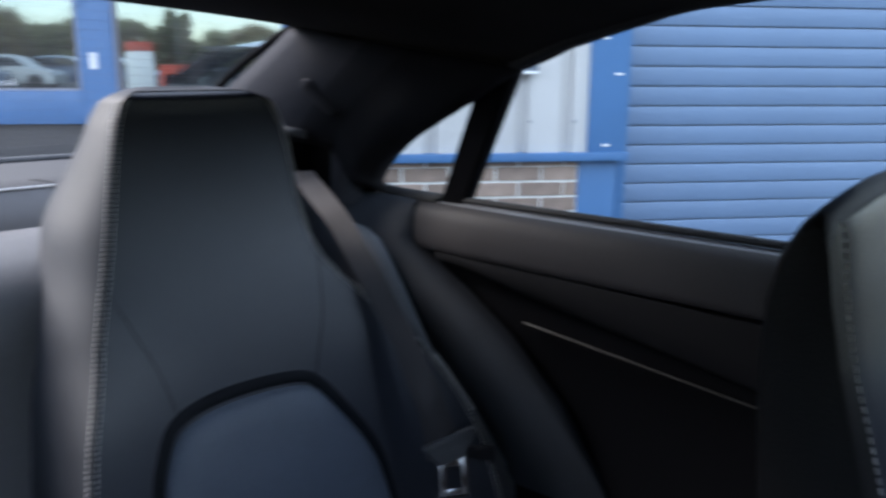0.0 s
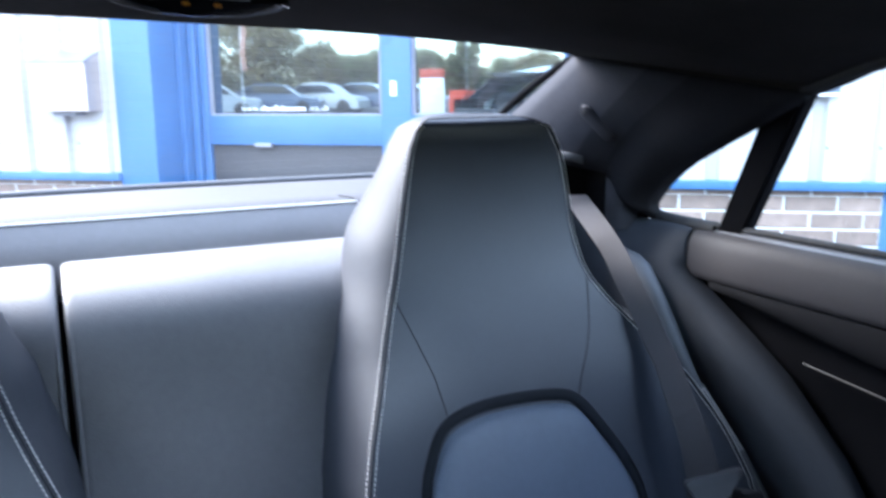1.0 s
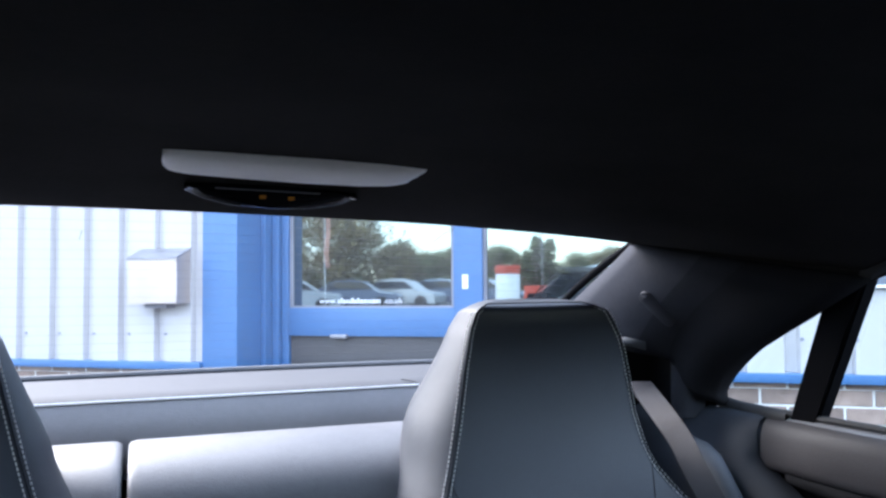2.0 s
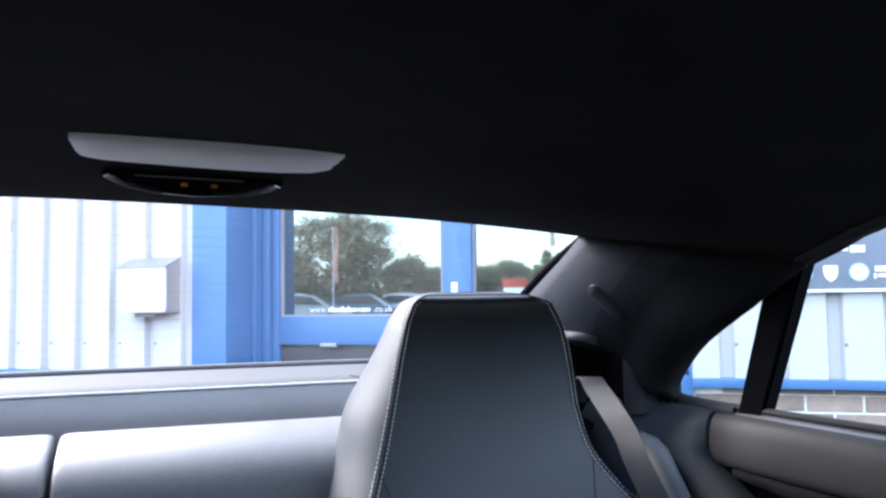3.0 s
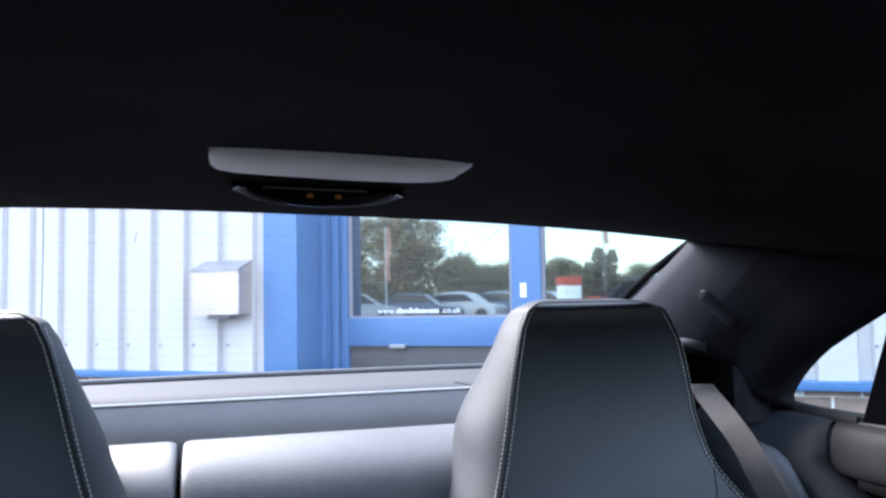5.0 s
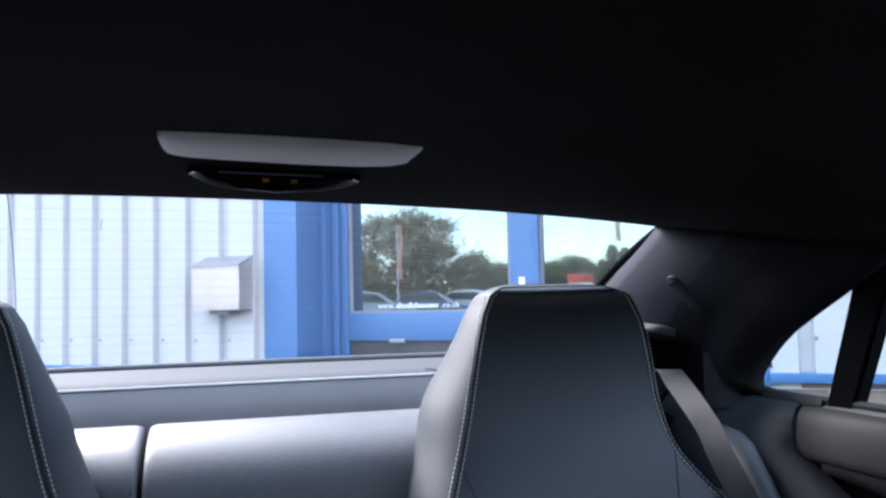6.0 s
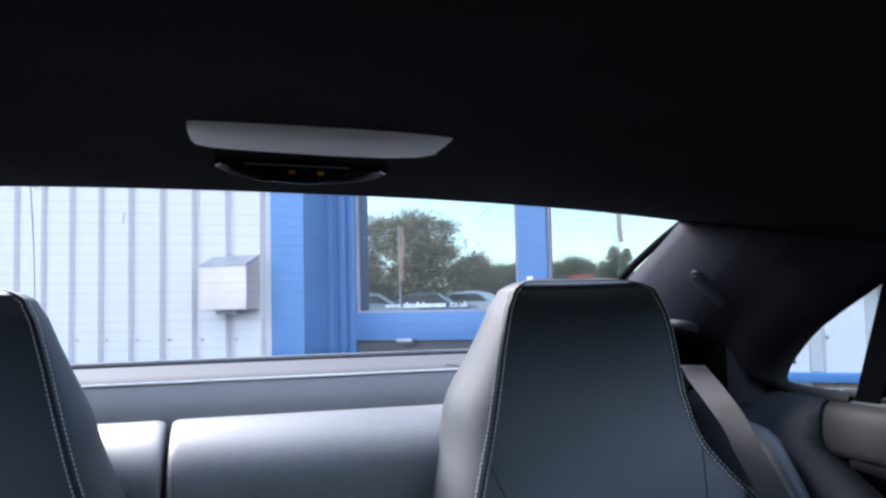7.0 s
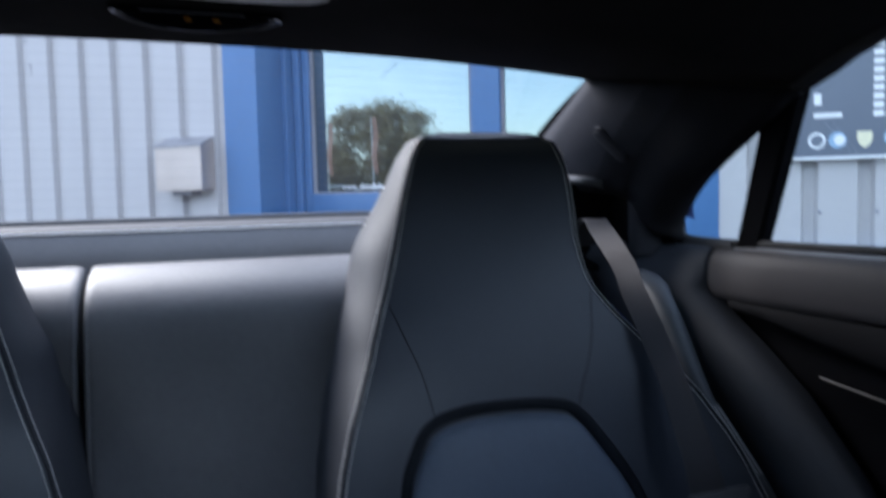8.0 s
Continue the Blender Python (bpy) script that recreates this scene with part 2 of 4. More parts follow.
def curve(points, n):
    """Points on a smooth line through the given ones (Catmull-Rom)."""
    p = [Vector(q) for q in points]
    p = [2 * p[0] - p[1], *p, 2 * p[-1] - p[-2]]
    out = []
    for k in range(n):
        s = k / (n - 1) * (len(p) - 3)
        i = min(int(s), len(p) - 4)
        t = s - i
        a, b, c, d = p[i:i + 4]
        out.append(0.5 * (2 * b + (c - a) * t + (2 * a - 5 * b + 4 * c - d) * t * t + (3 * b - a - 3 * c + d) * t ** 3))
    return out


def stitches(points, r, length, gap, lift=Vector((0, 0, 0))):
    """A row of short threads along a line."""
    bm = bmesh.new()
    pts = [Vector(p) + lift for p in points]
    run, on, carry = [pts[0]], True, 0.0
    for a, b in zip(pts, pts[1:]):
        d, far = (b - a), (b - a).length
        at = 0.0
        while far - at > (length if on else gap) - carry:
            at += (length if on else gap) - carry
            q = a + d * (at / far)
            if on:
                tube([run[0], q], r, 5, bm)
            run, on, carry = [q], not on, 0.0
        carry += far - at
    return bm


def ribbon(points, width, side, thick=0.0014):
    """A strap: side gives its across direction."""
    rows = []
    pts = [Vector(p) for p in points]
    for i, p in enumerate(pts):
        d = (pts[min(i + 1, len(pts) - 1)] - pts[max(i - 1, 0)]).normalized()
        s = Vector(side[i] if isinstance(side, list) else side)
        s = (s - d * s.dot(d)).normalized() * (width[i] if isinstance(width, list) else width) / 2
        u = d.cross(s).normalized() * thick
        rows.append([p - s - u, p - s * 0.96 - 1.5 * u, p + s * 0.96 - 1.5 * u, p + s - u, p + s + u, p + s * 0.96 + 1.5 * u, p - s * 0.96 + 1.5 * u, p - s + u])
    return grid(rows, closed=True, cap=True)


def rounded_run(profile, x0, x1, r):
    """A profile of (y, z) drawn along x, with its ends rounded off by r."""
    cy, cz = np.mean([p[0] for p in profile]), np.mean([p[1] for p in profile])
    h = max(abs(p[0] - cy) for p in profile), max(abs(p[1] - cz) for p in profile)
    rows = []
    for k in range(5):
        a = k / 4 * math.pi / 2
        d = r * (1 - math.sin(a))
        x = x0 + r * (1 - math.cos(a))
        rows.append([(x, cy + (y - cy) * (1 - d / h[0]), cz + (z - cz) * (1 - d / h[1])) for y, z in profile])
    for k in range(1, 12):
        rows.append([(x0 + r + (x1 - x0 - 2 * r) * k / 12, y, z) for y, z in profile])
    for k in range(4, -1, -1):
        a = k / 4 * math.pi / 2
        d = r * (1 - math.sin(a))
        x = x1 - r * (1 - math.cos(a))
        rows.append([(x, cy + (y - cy) * (1 - d / h[0]), cz + (z - cz) * (1 - d / h[1])) for y, z in profile])
    return grid(rows, closed=True, cap=True)


def coons(top, bottom, left, right):
    """A patch between four lines; top and bottom run from left to right."""
    nu, nv = len(top), len(left)
    rows = []
    for j in range(nv):
        v = j / (nv - 1)
        row = []
        for i in range(nu):
            u = i / (nu - 1)
            row.append((1 - v) * top[i] + v * bottom[i] + (1 - u) * left[j] + u * right[j]
                       - ((1 - u) * (1 - v) * top[0] + u * (1 - v) * top[-1] + (1 - u) * v * bottom[0] + u * v * bottom[-1]))
        rows.append(row)
    return rows


# ---- ground ----
bm = bmesh.new()
bmesh.ops.create_grid(bm, x_segments=40, y_segments=40, size=400)
tagged(finish("ground", bm, ASPHALT), "dark grey asphalt of the car park", "ground", kind="structure")

# ---- the car's shell ----
HEAD = [  # centre of the headliner (y, z) and its edge (x, y, z), from front to rear
    ((-0.90, 1.205), (0.66, -0.90, 1.13)),
    ((-0.50, 1.265), (0.72, -0.50, 1.195)),
    ((0.00, 1.285), (0.742, 0.0, 1.215)),
    ((0.50, 1.285), (0.747, 0.487, 1.203)),
    ((0.80, 1.277), (0.758, 0.690, 1.160)),
    ((0.97, 1.252), (0.765, 0.778, 1.133)),
    ((1.08, 1.2195), (0.645, 1.150, 1.190)),
]


def headliner_rows(lift=0.0, wide=0.0):
    rows = []
    for (yc, zc), (xe, ye, ze) in HEAD:
        row = []
        for k in range(-12, 13):
            s = k / 12
            lean = 0.026 * max(0.0, min(1.0, yc))
            row.append(Vector(((xe + wide) * s, yc + (ye - yc) * s * s, zc - lean * xe * s - (zc - lean * xe - ze) * abs(s) ** 2.7 + lift)))
        rows.append(row)
    out = []
    for k in range(31):
        i, t = min(k // 5, len(rows) - 2), k / 5 - min(k // 5, len(rows) - 2)
        out.append([a.lerp(b, t) for a, b in zip(rows[i], rows[i + 1])])
    return out


shell = headliner_rows()
bm = grid(shell)
for e in (0, -1):
    tube([r[e] + Vector((0, 0, 0.014 * max(0.0, (22 - k) / 12))) for k, r in enumerate(shell) if k >= 10], 0.008, 8, bm)
tagged(finish("headliner", bm, SUEDE), "black suede headliner of the car's roof", "headliner", kind="structure")
outer = grid(headliner_rows(0.045, 0.03))
tagged(finish("car_roof", outer, CARPAINT), "dark blue painted roof skin of the car", "car roof", kind="structure")

SIDE = lambda y, z, s=1, inset=0.0: Vector((s * (0.82 - 0.26 * (z - 0.92) - inset), y, z))
RAIL = [(0.0, 1.215), (0.30, 1.212), (0.487, 1.202), (0.58, 1.186), (0.69, 1.160), (0.778, 1.133), (0.876, 1.091), (0.993, 1.042), (1.05, 1.012), (1.10, 0.978), (1.135, 0.945), (1.142, 0.915)]
G_TOP, G_LOW = Vector((0.659, 1.150, 1.190)), Vector((0.626, 1.40, 1.045))


def pillar(s):
    rail = [SIDE(y, z) for y, z in RAIL if y >= 0.778]
    top = [r[-1] if s > 0 else r[0] for r in shell][25:]
    top = [Vector((abs(p.x), p.y, p.z)) for p in top]
    left = curve([G_TOP, (0.651, 1.215, 1.150), (0.638, 1.305, 1.098), G_LOW], 12)
    right = curve(rail, 12)
    bottom = curve([G_LOW, (0.655, 1.30, 1.022), (0.705, 1.205, 1.010), (0.748, 1.175, 0.995), (0.772, 1.160, 0.935), SIDE(1.142, 0.915)], 12)
    top = curve([G_TOP, *[Vector(p) for p in reversed(top[:-1])]], 12)
    rows = coons(top, bottom, left, right)
    bulge = [[p + Vector((-0.012, -0.012, 0.0)) * math.sin(math.pi * i / 11) * math.sin(math.pi * j / 11) for i, p in enumerate(r)] for j, r in enumerate(rows)]
    skin = [[Vector((s * p.x, p.y, p.z)) for p in r] for r in bulge]
    return skin


for s in (1, -1):
    skin = pillar(s)
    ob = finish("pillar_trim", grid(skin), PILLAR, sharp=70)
    # darker tones in steps away from the glass paint in the fading light
    ob.data.materials.append(PILLAR_HALF_SHADE)
    ob.data.materials.append(PILLAR_SHADE)
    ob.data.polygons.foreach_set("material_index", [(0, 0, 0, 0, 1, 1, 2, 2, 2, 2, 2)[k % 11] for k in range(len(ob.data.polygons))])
    sol = ob.modifiers.new("depth", "SOLIDIFY")
    sol.thickness, sol.offset = 0.02, -1 if s > 0 else 1
    tagged(ob, "dark blue-grey padded trim of the rear roof pillar, shade painted in away from the glass", "pillar trim", kind="structure")
    outside = [[p + Vector((s * 0.034, 0.022, 0.030)) * min(1.0, i / 5) for i, p in enumerate(r)] for r in skin]
    outside = [[p + Vector((s * 0.004, 0.0, 0.004)) for p in r[1:]] for r in outside]
    tagged(finish("pillar_skin", grid(outside), CARPAINT, sharp=70), "dark blue painted skin of the rear roof pillar", "car body", kind="structure")

# rear window: pane, black lower seal, heater wires
def glass_point(u, v):
    top = Vector((0.672 * u, 1.085 + 0.075 * u * u, 1.232 - 0.017 * u - 0.012 * abs(u) ** 2.7))
    low = Vector((0.622 * u, 1.56 - 0.03 * u * u, 0.968))
    return top.lerp(low, v) + Vector((0, 0.02, 0.018)) * math.sin(math.pi * v)


pane_rows = [[glass_point(-1 + i / 10, j / 14) for i in range(21)] for j in range(15)]
rear_window = tagged(new("rear_window"), "sloping rear window with fine heater wires", "car window", kind="structure")
pane = part("pane", grid(pane_rows), GLASS, rear_window)
pane.visible_shadow = False
def glass_wire(points, wide):
    rows = [[glass_point(u - du, v - dv) - Vector((0, 0.003, 0.003)) for u, v in points] for du, dv in ((0, 0), wide)]
    part("heater_wire", grid(rows), HEATER, rear_window)


for k in range(17):
    v = 0.045 + k * 0.054
    for u0, u1 in (((-0.93, -0.505), (-0.462, 0.93)) if k < 2 else ((-0.93, 0.93),)):
        glass_wire([(u0 + (u1 - u0) * i / 30, v) for i in range(31)], (0, 0.0008))
for u in (-0.505, -0.462):
    glass_wire([(u, 0.0), (u, 0.047)], (0.0016, 0))
for mark in ([(0.455, 0.050), (0.450, 0.095), (0.440, 0.150)], [(0.462, 0.052), (0.460, 0.090)], [(-0.315, 0.150), (-0.325, 0.205)]):
    part("scratch", grid([[glass_point(u + d, v) - Vector((0, 0.003, 0.003)) for u, v in mark] for d in (0, 0.0012)]), RUBBER, rear_window, "thin dark scratch")
aerial = [(-0.466 - 0.178 * v, v) for v in np.linspace(0.0, 0.97, 20)]
part("aerial_wire", grid([[glass_point(u + d, v) - Vector((0, 0.003, 0.003)) for u, v in aerial] for d in (0, 0.0018)]), RUBBER, rear_window, "thin dark aerial wire")
part("lower_seal", tube([glass_point(-1 + i / 10, 0.99) + Vector((0, 0, -0.004)) for i in range(21)], 0.006), LIP, rear_window)
for s in (1, -1):
    part("side_seal", tube([glass_point(s * 0.985, j / 14) + Vector((0, -0.004, -0.004)) for j in range(15)], 0.007), TRIM_BLACK, rear_window)

# body below the windows
side_profile = [(0.835, 0.865), (0.865, 0.862), (0.905, 0.82), (0.945, 0.70), (0.955, 0.52), (0.94, 0.34), (0.90, 0.22), (0.80, 0.17)]
for s in (1, -1):
    rows = []
    for y in np.linspace(-2.3, 2.1, 23):
        k = 1 - 0.10 * max(0, (y - 1.2) / 0.9) ** 2 - 0.12 * max(0, (-y - 1.2) / 1.1) ** 2
        rows.append([(s * x * k, y, z) for x, z in side_profile])
    ob = finish("body_side", grid(rows), CARPAINT, sharp=60)
    sol = ob.modifiers.new("depth", "SOLIDIFY")
    sol.thickness, sol.offset = 0.03, 1 if s > 0 else -1
    tagged(ob, "dark blue painted side of the car", "car body", kind="structure")
tail = [(1.59, 0.945), (1.80, 0.920), (2.08, 0.880), (2.18, 0.82), (2.26, 0.62), (2.24, 0.36), (2.05, 0.22)]
rows = [[(0.88 * u * (1 - 0.05 * max(0, y - 1.9)), y - 0.05 * u * u, z - 0.03 * abs(u) ** 3) for y, z in tail] for u in np.linspace(-1, 1, 17)]
tagged(finish("tailgate", grid(rows), CARPAINT, sharp=60), "dark blue painted tail of the car", "car body", kind="structure")
nose = [(-1.50, 0.92), (-1.8, 0.87), (-2.1, 0.76), (-2.35, 0.60), (-2.4, 0.40), (-2.3, 0.22)]
rows = [[(0.86 * u, y + 0.12 * u * u, z - 0.03 * abs(u) ** 3) for y, z in nose] for u in np.linspace(-1, 1, 17)]
tagged(finish("bonnet", grid(rows), CARPAINT, sharp=60), "dark blue painted bonnet of the car", "car body", kind="structure")
tagged(finish("cabin_floor", boxes(((-0.9, -2.2, 0.17), (0.9, 2.1, 0.22))), TRIM_BLACK), "black carpeted cabin floor", "floor", kind="structure")
# unseen black screen and sides, added to limit light entering from the front
tagged(finish("front_bulkhead", boxes(((-0.80, -0.62, 0.2), (0.80, -0.58, 0.88)), ((-0.80, -0.62, 1.13), (0.80, -0.58, 1.28))), TRIM_BLACK), "added plain black screen cutting light from the front of the cabin", "bulkhead", kind="structure")
for s in (1, -1):
    tagged(finish("front_side", boxes(((min(s * 0.76, s * 0.79), -0.58, 0.84), (max(s * 0.76, s * 0.79), -0.34, 1.25))), TRIM_BLACK), "added plain black side cutting light from the front of the cabin", "cabin side", kind="structure")
tagged(finish("dashboard", rounded_run([(-0.75, 0.45), (-0.72, 0.85), (-0.80, 0.98), (-1.35, 1.00), (-1.55, 0.95), (-1.5, 0.4)], -0.8, 0.8, 0.03), TRIM_BLACK), "black dashboard of the car", "dashboard", kind="structure")
for s in (1, -1):
    q = [(0.83, 0.86), (0.80, 0.92), (0.765, 1.15), (0.745, 1.25)]
    rows = [[(s * (x - d), y, z) for x, z in q] for y, d in ((-0.06, 0.0), (-0.09, 0.03), (-0.30, 0.03), (-0.34, 0.0))]
    tagged(finish("middle_pillar", grid(rows), TRIM_BLACK, sharp=60), "black middle roof pillar between the doors", "pillar", kind="structure")
for x in (0.83, -0.83):
    for y in (1.42, -1.45):
        wheel = thing("wheel", pose(x, y, 0.34), "alloy car wheel with black tyre", "wheel", "wheels of the car")
        tyre = [(0.12 * a, r) for a, r in ((-1, 0.24), (-1, 0.31), (-0.85, 0.338), (0.85, 0.338), (1, 0.31), (1, 0.24))]
        part("tyre", grid([[(q[0], q[1] * math.cos(t), q[1] * math.sin(t)) for q in tyre] for t in np.linspace(0, math.tau, 33)]), TYRE, wheel)
        part("rim", grid([[(q[0], q[1] * math.cos(t), q[1] * math.sin(t)) for q in ((0.09, 0.03), (0.05, 0.1), (0.08, 0.2), (0.11, 0.24), (-0.1, 0.24))] for t in np.linspace(0, math.tau, 33)]), ALLOY, wheel)

# ---- rear doors ----
def rear_door(s):
    door = thing("rear_door", pose(0, 0, 0), "black leather-lined rear car door with padded armrest band", "car door", "rear doors of the car")
    flip = lambda rows: [[(s * p[0], p[1], p[2]) for p in r] for r in rows]

    def band(name, prof, y0, y1, m, label="", bow=0.0):
        rows = []
        n = 16
        for k in range(n + 1):
            y = y0 + (y1 - y0) * k / n
            e = min(k, n - k)
            d = (0.005, 0.001, 0.0)[min(e, 2)]
            rise = 0.018 * (y0 - y) / (y0 - y1 + 1e-6) if bow else 0
            rows.append([(x + d + 0.02 * ((y - 0.6) ** 2), y if e else y, z + rise * (z > 0.8)) for x, z in prof])
        return part(name, grid(flip(rows), cap=False), m, door, label, sharp=50)

    # belt ledge and padded band
    band("sill_ledge", [(0.838, 0.905), (0.824, 0.911), (0.812, 0.911), (0.802, 0.907), (0.800, 0.895)], 1.029, -0.15, TRIM, "lighter grey window ledge", bow=1)
    band("armrest_band", [(0.802, 0.907), (0.795, 0.903), (0.789, 0.895), (0.785, 0.882), (0.7825, 0.862), (0.782, 0.842), (0.784, 0.832), (0.789, 0.828), (0.81, 0.828)], 1.028, -0.15, PAD, "dark brown-grey leather band", bow=1)
    rows = []
    for k in range(17):
        y = 0.975 - 1.12 * k / 16
        low = max(0.735, 0.745 + (y - 0.43) * 0.127)
        low = min(low, 0.818)
        rows.append([(x + 0.02 * (y - 0.6) ** 2, y, z) for x, z in ((0.81, 0.831), (0.7895, 0.831), (0.7875, 0.826), (0.7875, 0.5 * (low + 0.823)), (0.792, low + 0.006), (0.798, low), (0.822, low - 0.004))])
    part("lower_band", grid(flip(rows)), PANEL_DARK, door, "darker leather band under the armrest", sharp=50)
    part("trim_strip", tube([(s * 0.806, 0.795 - 0.095 * k, 0.7435 - 0.0062 * k) for k in range(10)], 0.0018, 6), STRIP, door, "thin dull metal strip")
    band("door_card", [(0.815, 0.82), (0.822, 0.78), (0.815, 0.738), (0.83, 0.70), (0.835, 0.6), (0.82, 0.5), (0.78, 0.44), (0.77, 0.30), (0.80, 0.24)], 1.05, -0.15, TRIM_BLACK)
    part("seal", tube([SIDE(1.0 - 0.115 * k, 0.917 + 0.0019 * k, s, 0.004) for k in range(11)], 0.0055), RUBBER, door)
    # window: pane and the divider bar
    rows = []
    for k in range(25):
        y = 1.15 - 1.3 * k / 24
        top = np.interp(y, [r[0] for r in RAIL], [r[1] for r in RAIL]) if y > 0 else 1.215
        rows.append([SIDE(y, 0.90 + (top + 0.01 - 0.90) * j / 4, s, -0.012) for j in range(5)])
    window = part("window", grid(rows), SIDEGLASS, door)
    window.visible_shadow = False
    bm = bmesh.new()
    a0, a1, b0, b1 = (0.862, 1.104), (0.995, 0.900), (0.776, 1.140), (0.940, 0.900)
    quad = []
    for d in (0.010, -0.016):
        quad.append([SIDE(*p, s, d) for p in (a0, a1, b1, b0)])
    bm = grid([quad[0], quad[1]], closed=True, cap=True)
    bmesh.ops.bevel(bm, geom=list(bm.edges), offset=0.004, segments=2, affect="EDGES")
    part("window_divider", bm, TRIM_BLACK, door, "black divider bar of the door window")
    return door


for s in (1, -1):
    rear_door(s)
    rail = [SIDE(y, z, s, 0.004) for y, z in RAIL]
    front = [(s * 0.735, -0.15, 1.212)]
    out = []
    for k, p in enumerate(rail):
        d = (rail[min(k + 1, len(rail) - 1)] - rail[max(k - 1, 0)]).normalized()
        side_out = Vector((0, -d.z, d.y)) * (1 if d.y > 0 else -1) if abs(d.y) > 0.2 else Vector((0, 1, 0))
        out.append(side_out.normalized())
    line = curve([*front, *[p + 0.004 * o for p, o in zip(rail, out)]], 60)
    wide = curve([(s * 0.75, -0.15, 1.24), *[p + 0.034 * o + Vector((s * 0.006, 0, 0)) for p, o in zip(rail, out)]], 60)
    tagged(finish("roof_rail", tube(wide, 0.022, 12), SUEDE), "black roof rail lining above the side window", "roof rail", kind="structure")
    tagged(finish("window_seal", tube(line, 0.010, 10), RUBBER), "black rubber seal round the side window", "window seal", kind="structure")
    ledge = [SIDE(1.165, 0.925, s, 0.004), SIDE(1.13, 0.913, s, 0.004), SIDE(1.08, 0.910, s, 0.004), SIDE(0.99, 0.910, s, 0.004)]
    tagged(finish("quarter_seal", tube(curve(ledge, 14), 0.012, 10), RUBBER), "black rubber seal under the quarter window", "window seal", kind="structure")
    # quarter trim behind the door gap, sloping down along the seat
    rows = []
    for z, yf, x in ((0.905, 1.033, 0.825), (0.909, 1.033, 0.812), (0.902, 1.033, 0.797), (0.882, 1.033, 0.789), (0.850, 1.030, 0.786), (0.832, 1.014, 0.785), (0.77, 0.898, 0.785), (0.716, 0.812, 0.788), (0.626, 0.715, 0.796), (0.50, 0.63, 0.812), (0.3, 0.55, 0.818)):
        k = max(0.0, min(1.0, (0.885 - z) / 0.08))
        f = float(np.interp(z, [0.50, 0.626, 0.716, 0.77], [0.2, 0.65, 0.95, 1.0]))
        lean = float(np.interp(z, [0.626, 0.716, 0.77, 0.832, 0.850, 0.882, 0.902], [0.0, 0.002, 0.006, 0.016, 0.014, 0.006, 0.0]))
        high = [(x + 0.02, yf + 0.004), (x, yf), (x - 0.006, yf + 0.02), (x - 0.008, yf + 0.10), (x - 0.03, 1.170), (x - 0.07, 1.182), (x - 0.12, 1.205)]
        low = [(x + 0.02, yf + 0.004), (x, yf), (x - 0.012 * f, yf + 0.006), (x - 0.030 * f, yf + 0.032), (x - 0.046 * f, yf + 0.08), (x - 0.058 * f, yf + 0.15), (x - 0.066 * f, yf + 0.24)]
        row = [(a + k * (c - a), b + k * (d - b)) for (a, b), (c, d) in zip(high, low)]
        rows.append([(s * (a - (lean if n > 1 else 0.0)), b, z + (0.006 if n > 3 else 0.0)) for n, (a, b) in enumerate(row)])
    tagged(finish("quarter_trim", grid(rows), PANEL, sharp=50), "dark grey trim panel beside the rear seat", "trim panel", kind="structure")
    # recess from which the belt runs: near-black boxes paint in its deep shade
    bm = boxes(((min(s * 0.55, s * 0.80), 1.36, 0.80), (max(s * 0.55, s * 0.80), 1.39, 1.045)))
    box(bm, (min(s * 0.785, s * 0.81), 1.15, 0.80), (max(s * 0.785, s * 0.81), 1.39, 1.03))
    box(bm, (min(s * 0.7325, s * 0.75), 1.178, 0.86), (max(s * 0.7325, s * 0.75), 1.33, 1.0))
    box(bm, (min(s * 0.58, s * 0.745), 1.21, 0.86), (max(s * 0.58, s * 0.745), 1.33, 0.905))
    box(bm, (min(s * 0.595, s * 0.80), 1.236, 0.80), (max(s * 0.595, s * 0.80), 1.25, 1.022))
    tagged(finish("belt_recess", bm, RECESS_SHADE), "recess behind the rear seat's shoulder, its shade painted black", "recess", kind="structure")

# rounded foot of the pillar between the belt's recess and the quarter window
for s in (1, -1):
    rows = []
    for z in (0.890, 0.905, 0.93, 0.955, 0.98, 1.0):
        k = (z - 0.89) / 0.11
        rows.append([(s * x, y, z) for x, y in ((0.7325, 1.176), (0.734, 1.168), (0.739, 1.160), (0.750 - 0.004 * k, 1.155), (0.770 - 0.010 * k, 1.152), (0.806 - 0.03 * k, 1.150))])
    tagged(finish("pillar_foot", grid(rows), PILLAR, sharp=60), "dark suede foot of the rear roof pillar", "pillar trim", kind="structure")

# lip under the pillar trim, above the belt's recess
for s in (1, -1):
    foot = curve([(0.596, 1.37, 1.034), (0.636, 1.250, 1.022), (0.662, 1.198, 1.017), (0.684, 1.178, 1.010)], 16)
    rows = []
    for k, up in ((-0.02, 0.010), (0.0, 0.012), (0.014, 0.012), (0.021, 0.010), (0.025, 0.006), (0.026, 0.002), (0.023, -0.002), (0.0, -0.003)):
        rows.append([(s * (p.x - 0.55 * k * min(1.0, (15 - i) / 6)), p.y - 0.83 * k * min(1.0, (15 - i) / 6), p.z + up) for i, p in enumerate(foot)])
    tagged(finish("pillar_lip", grid(rows), LIP, sharp=60), "grey rounded lip under the rear pillar trim", "pillar trim", kind="structure")

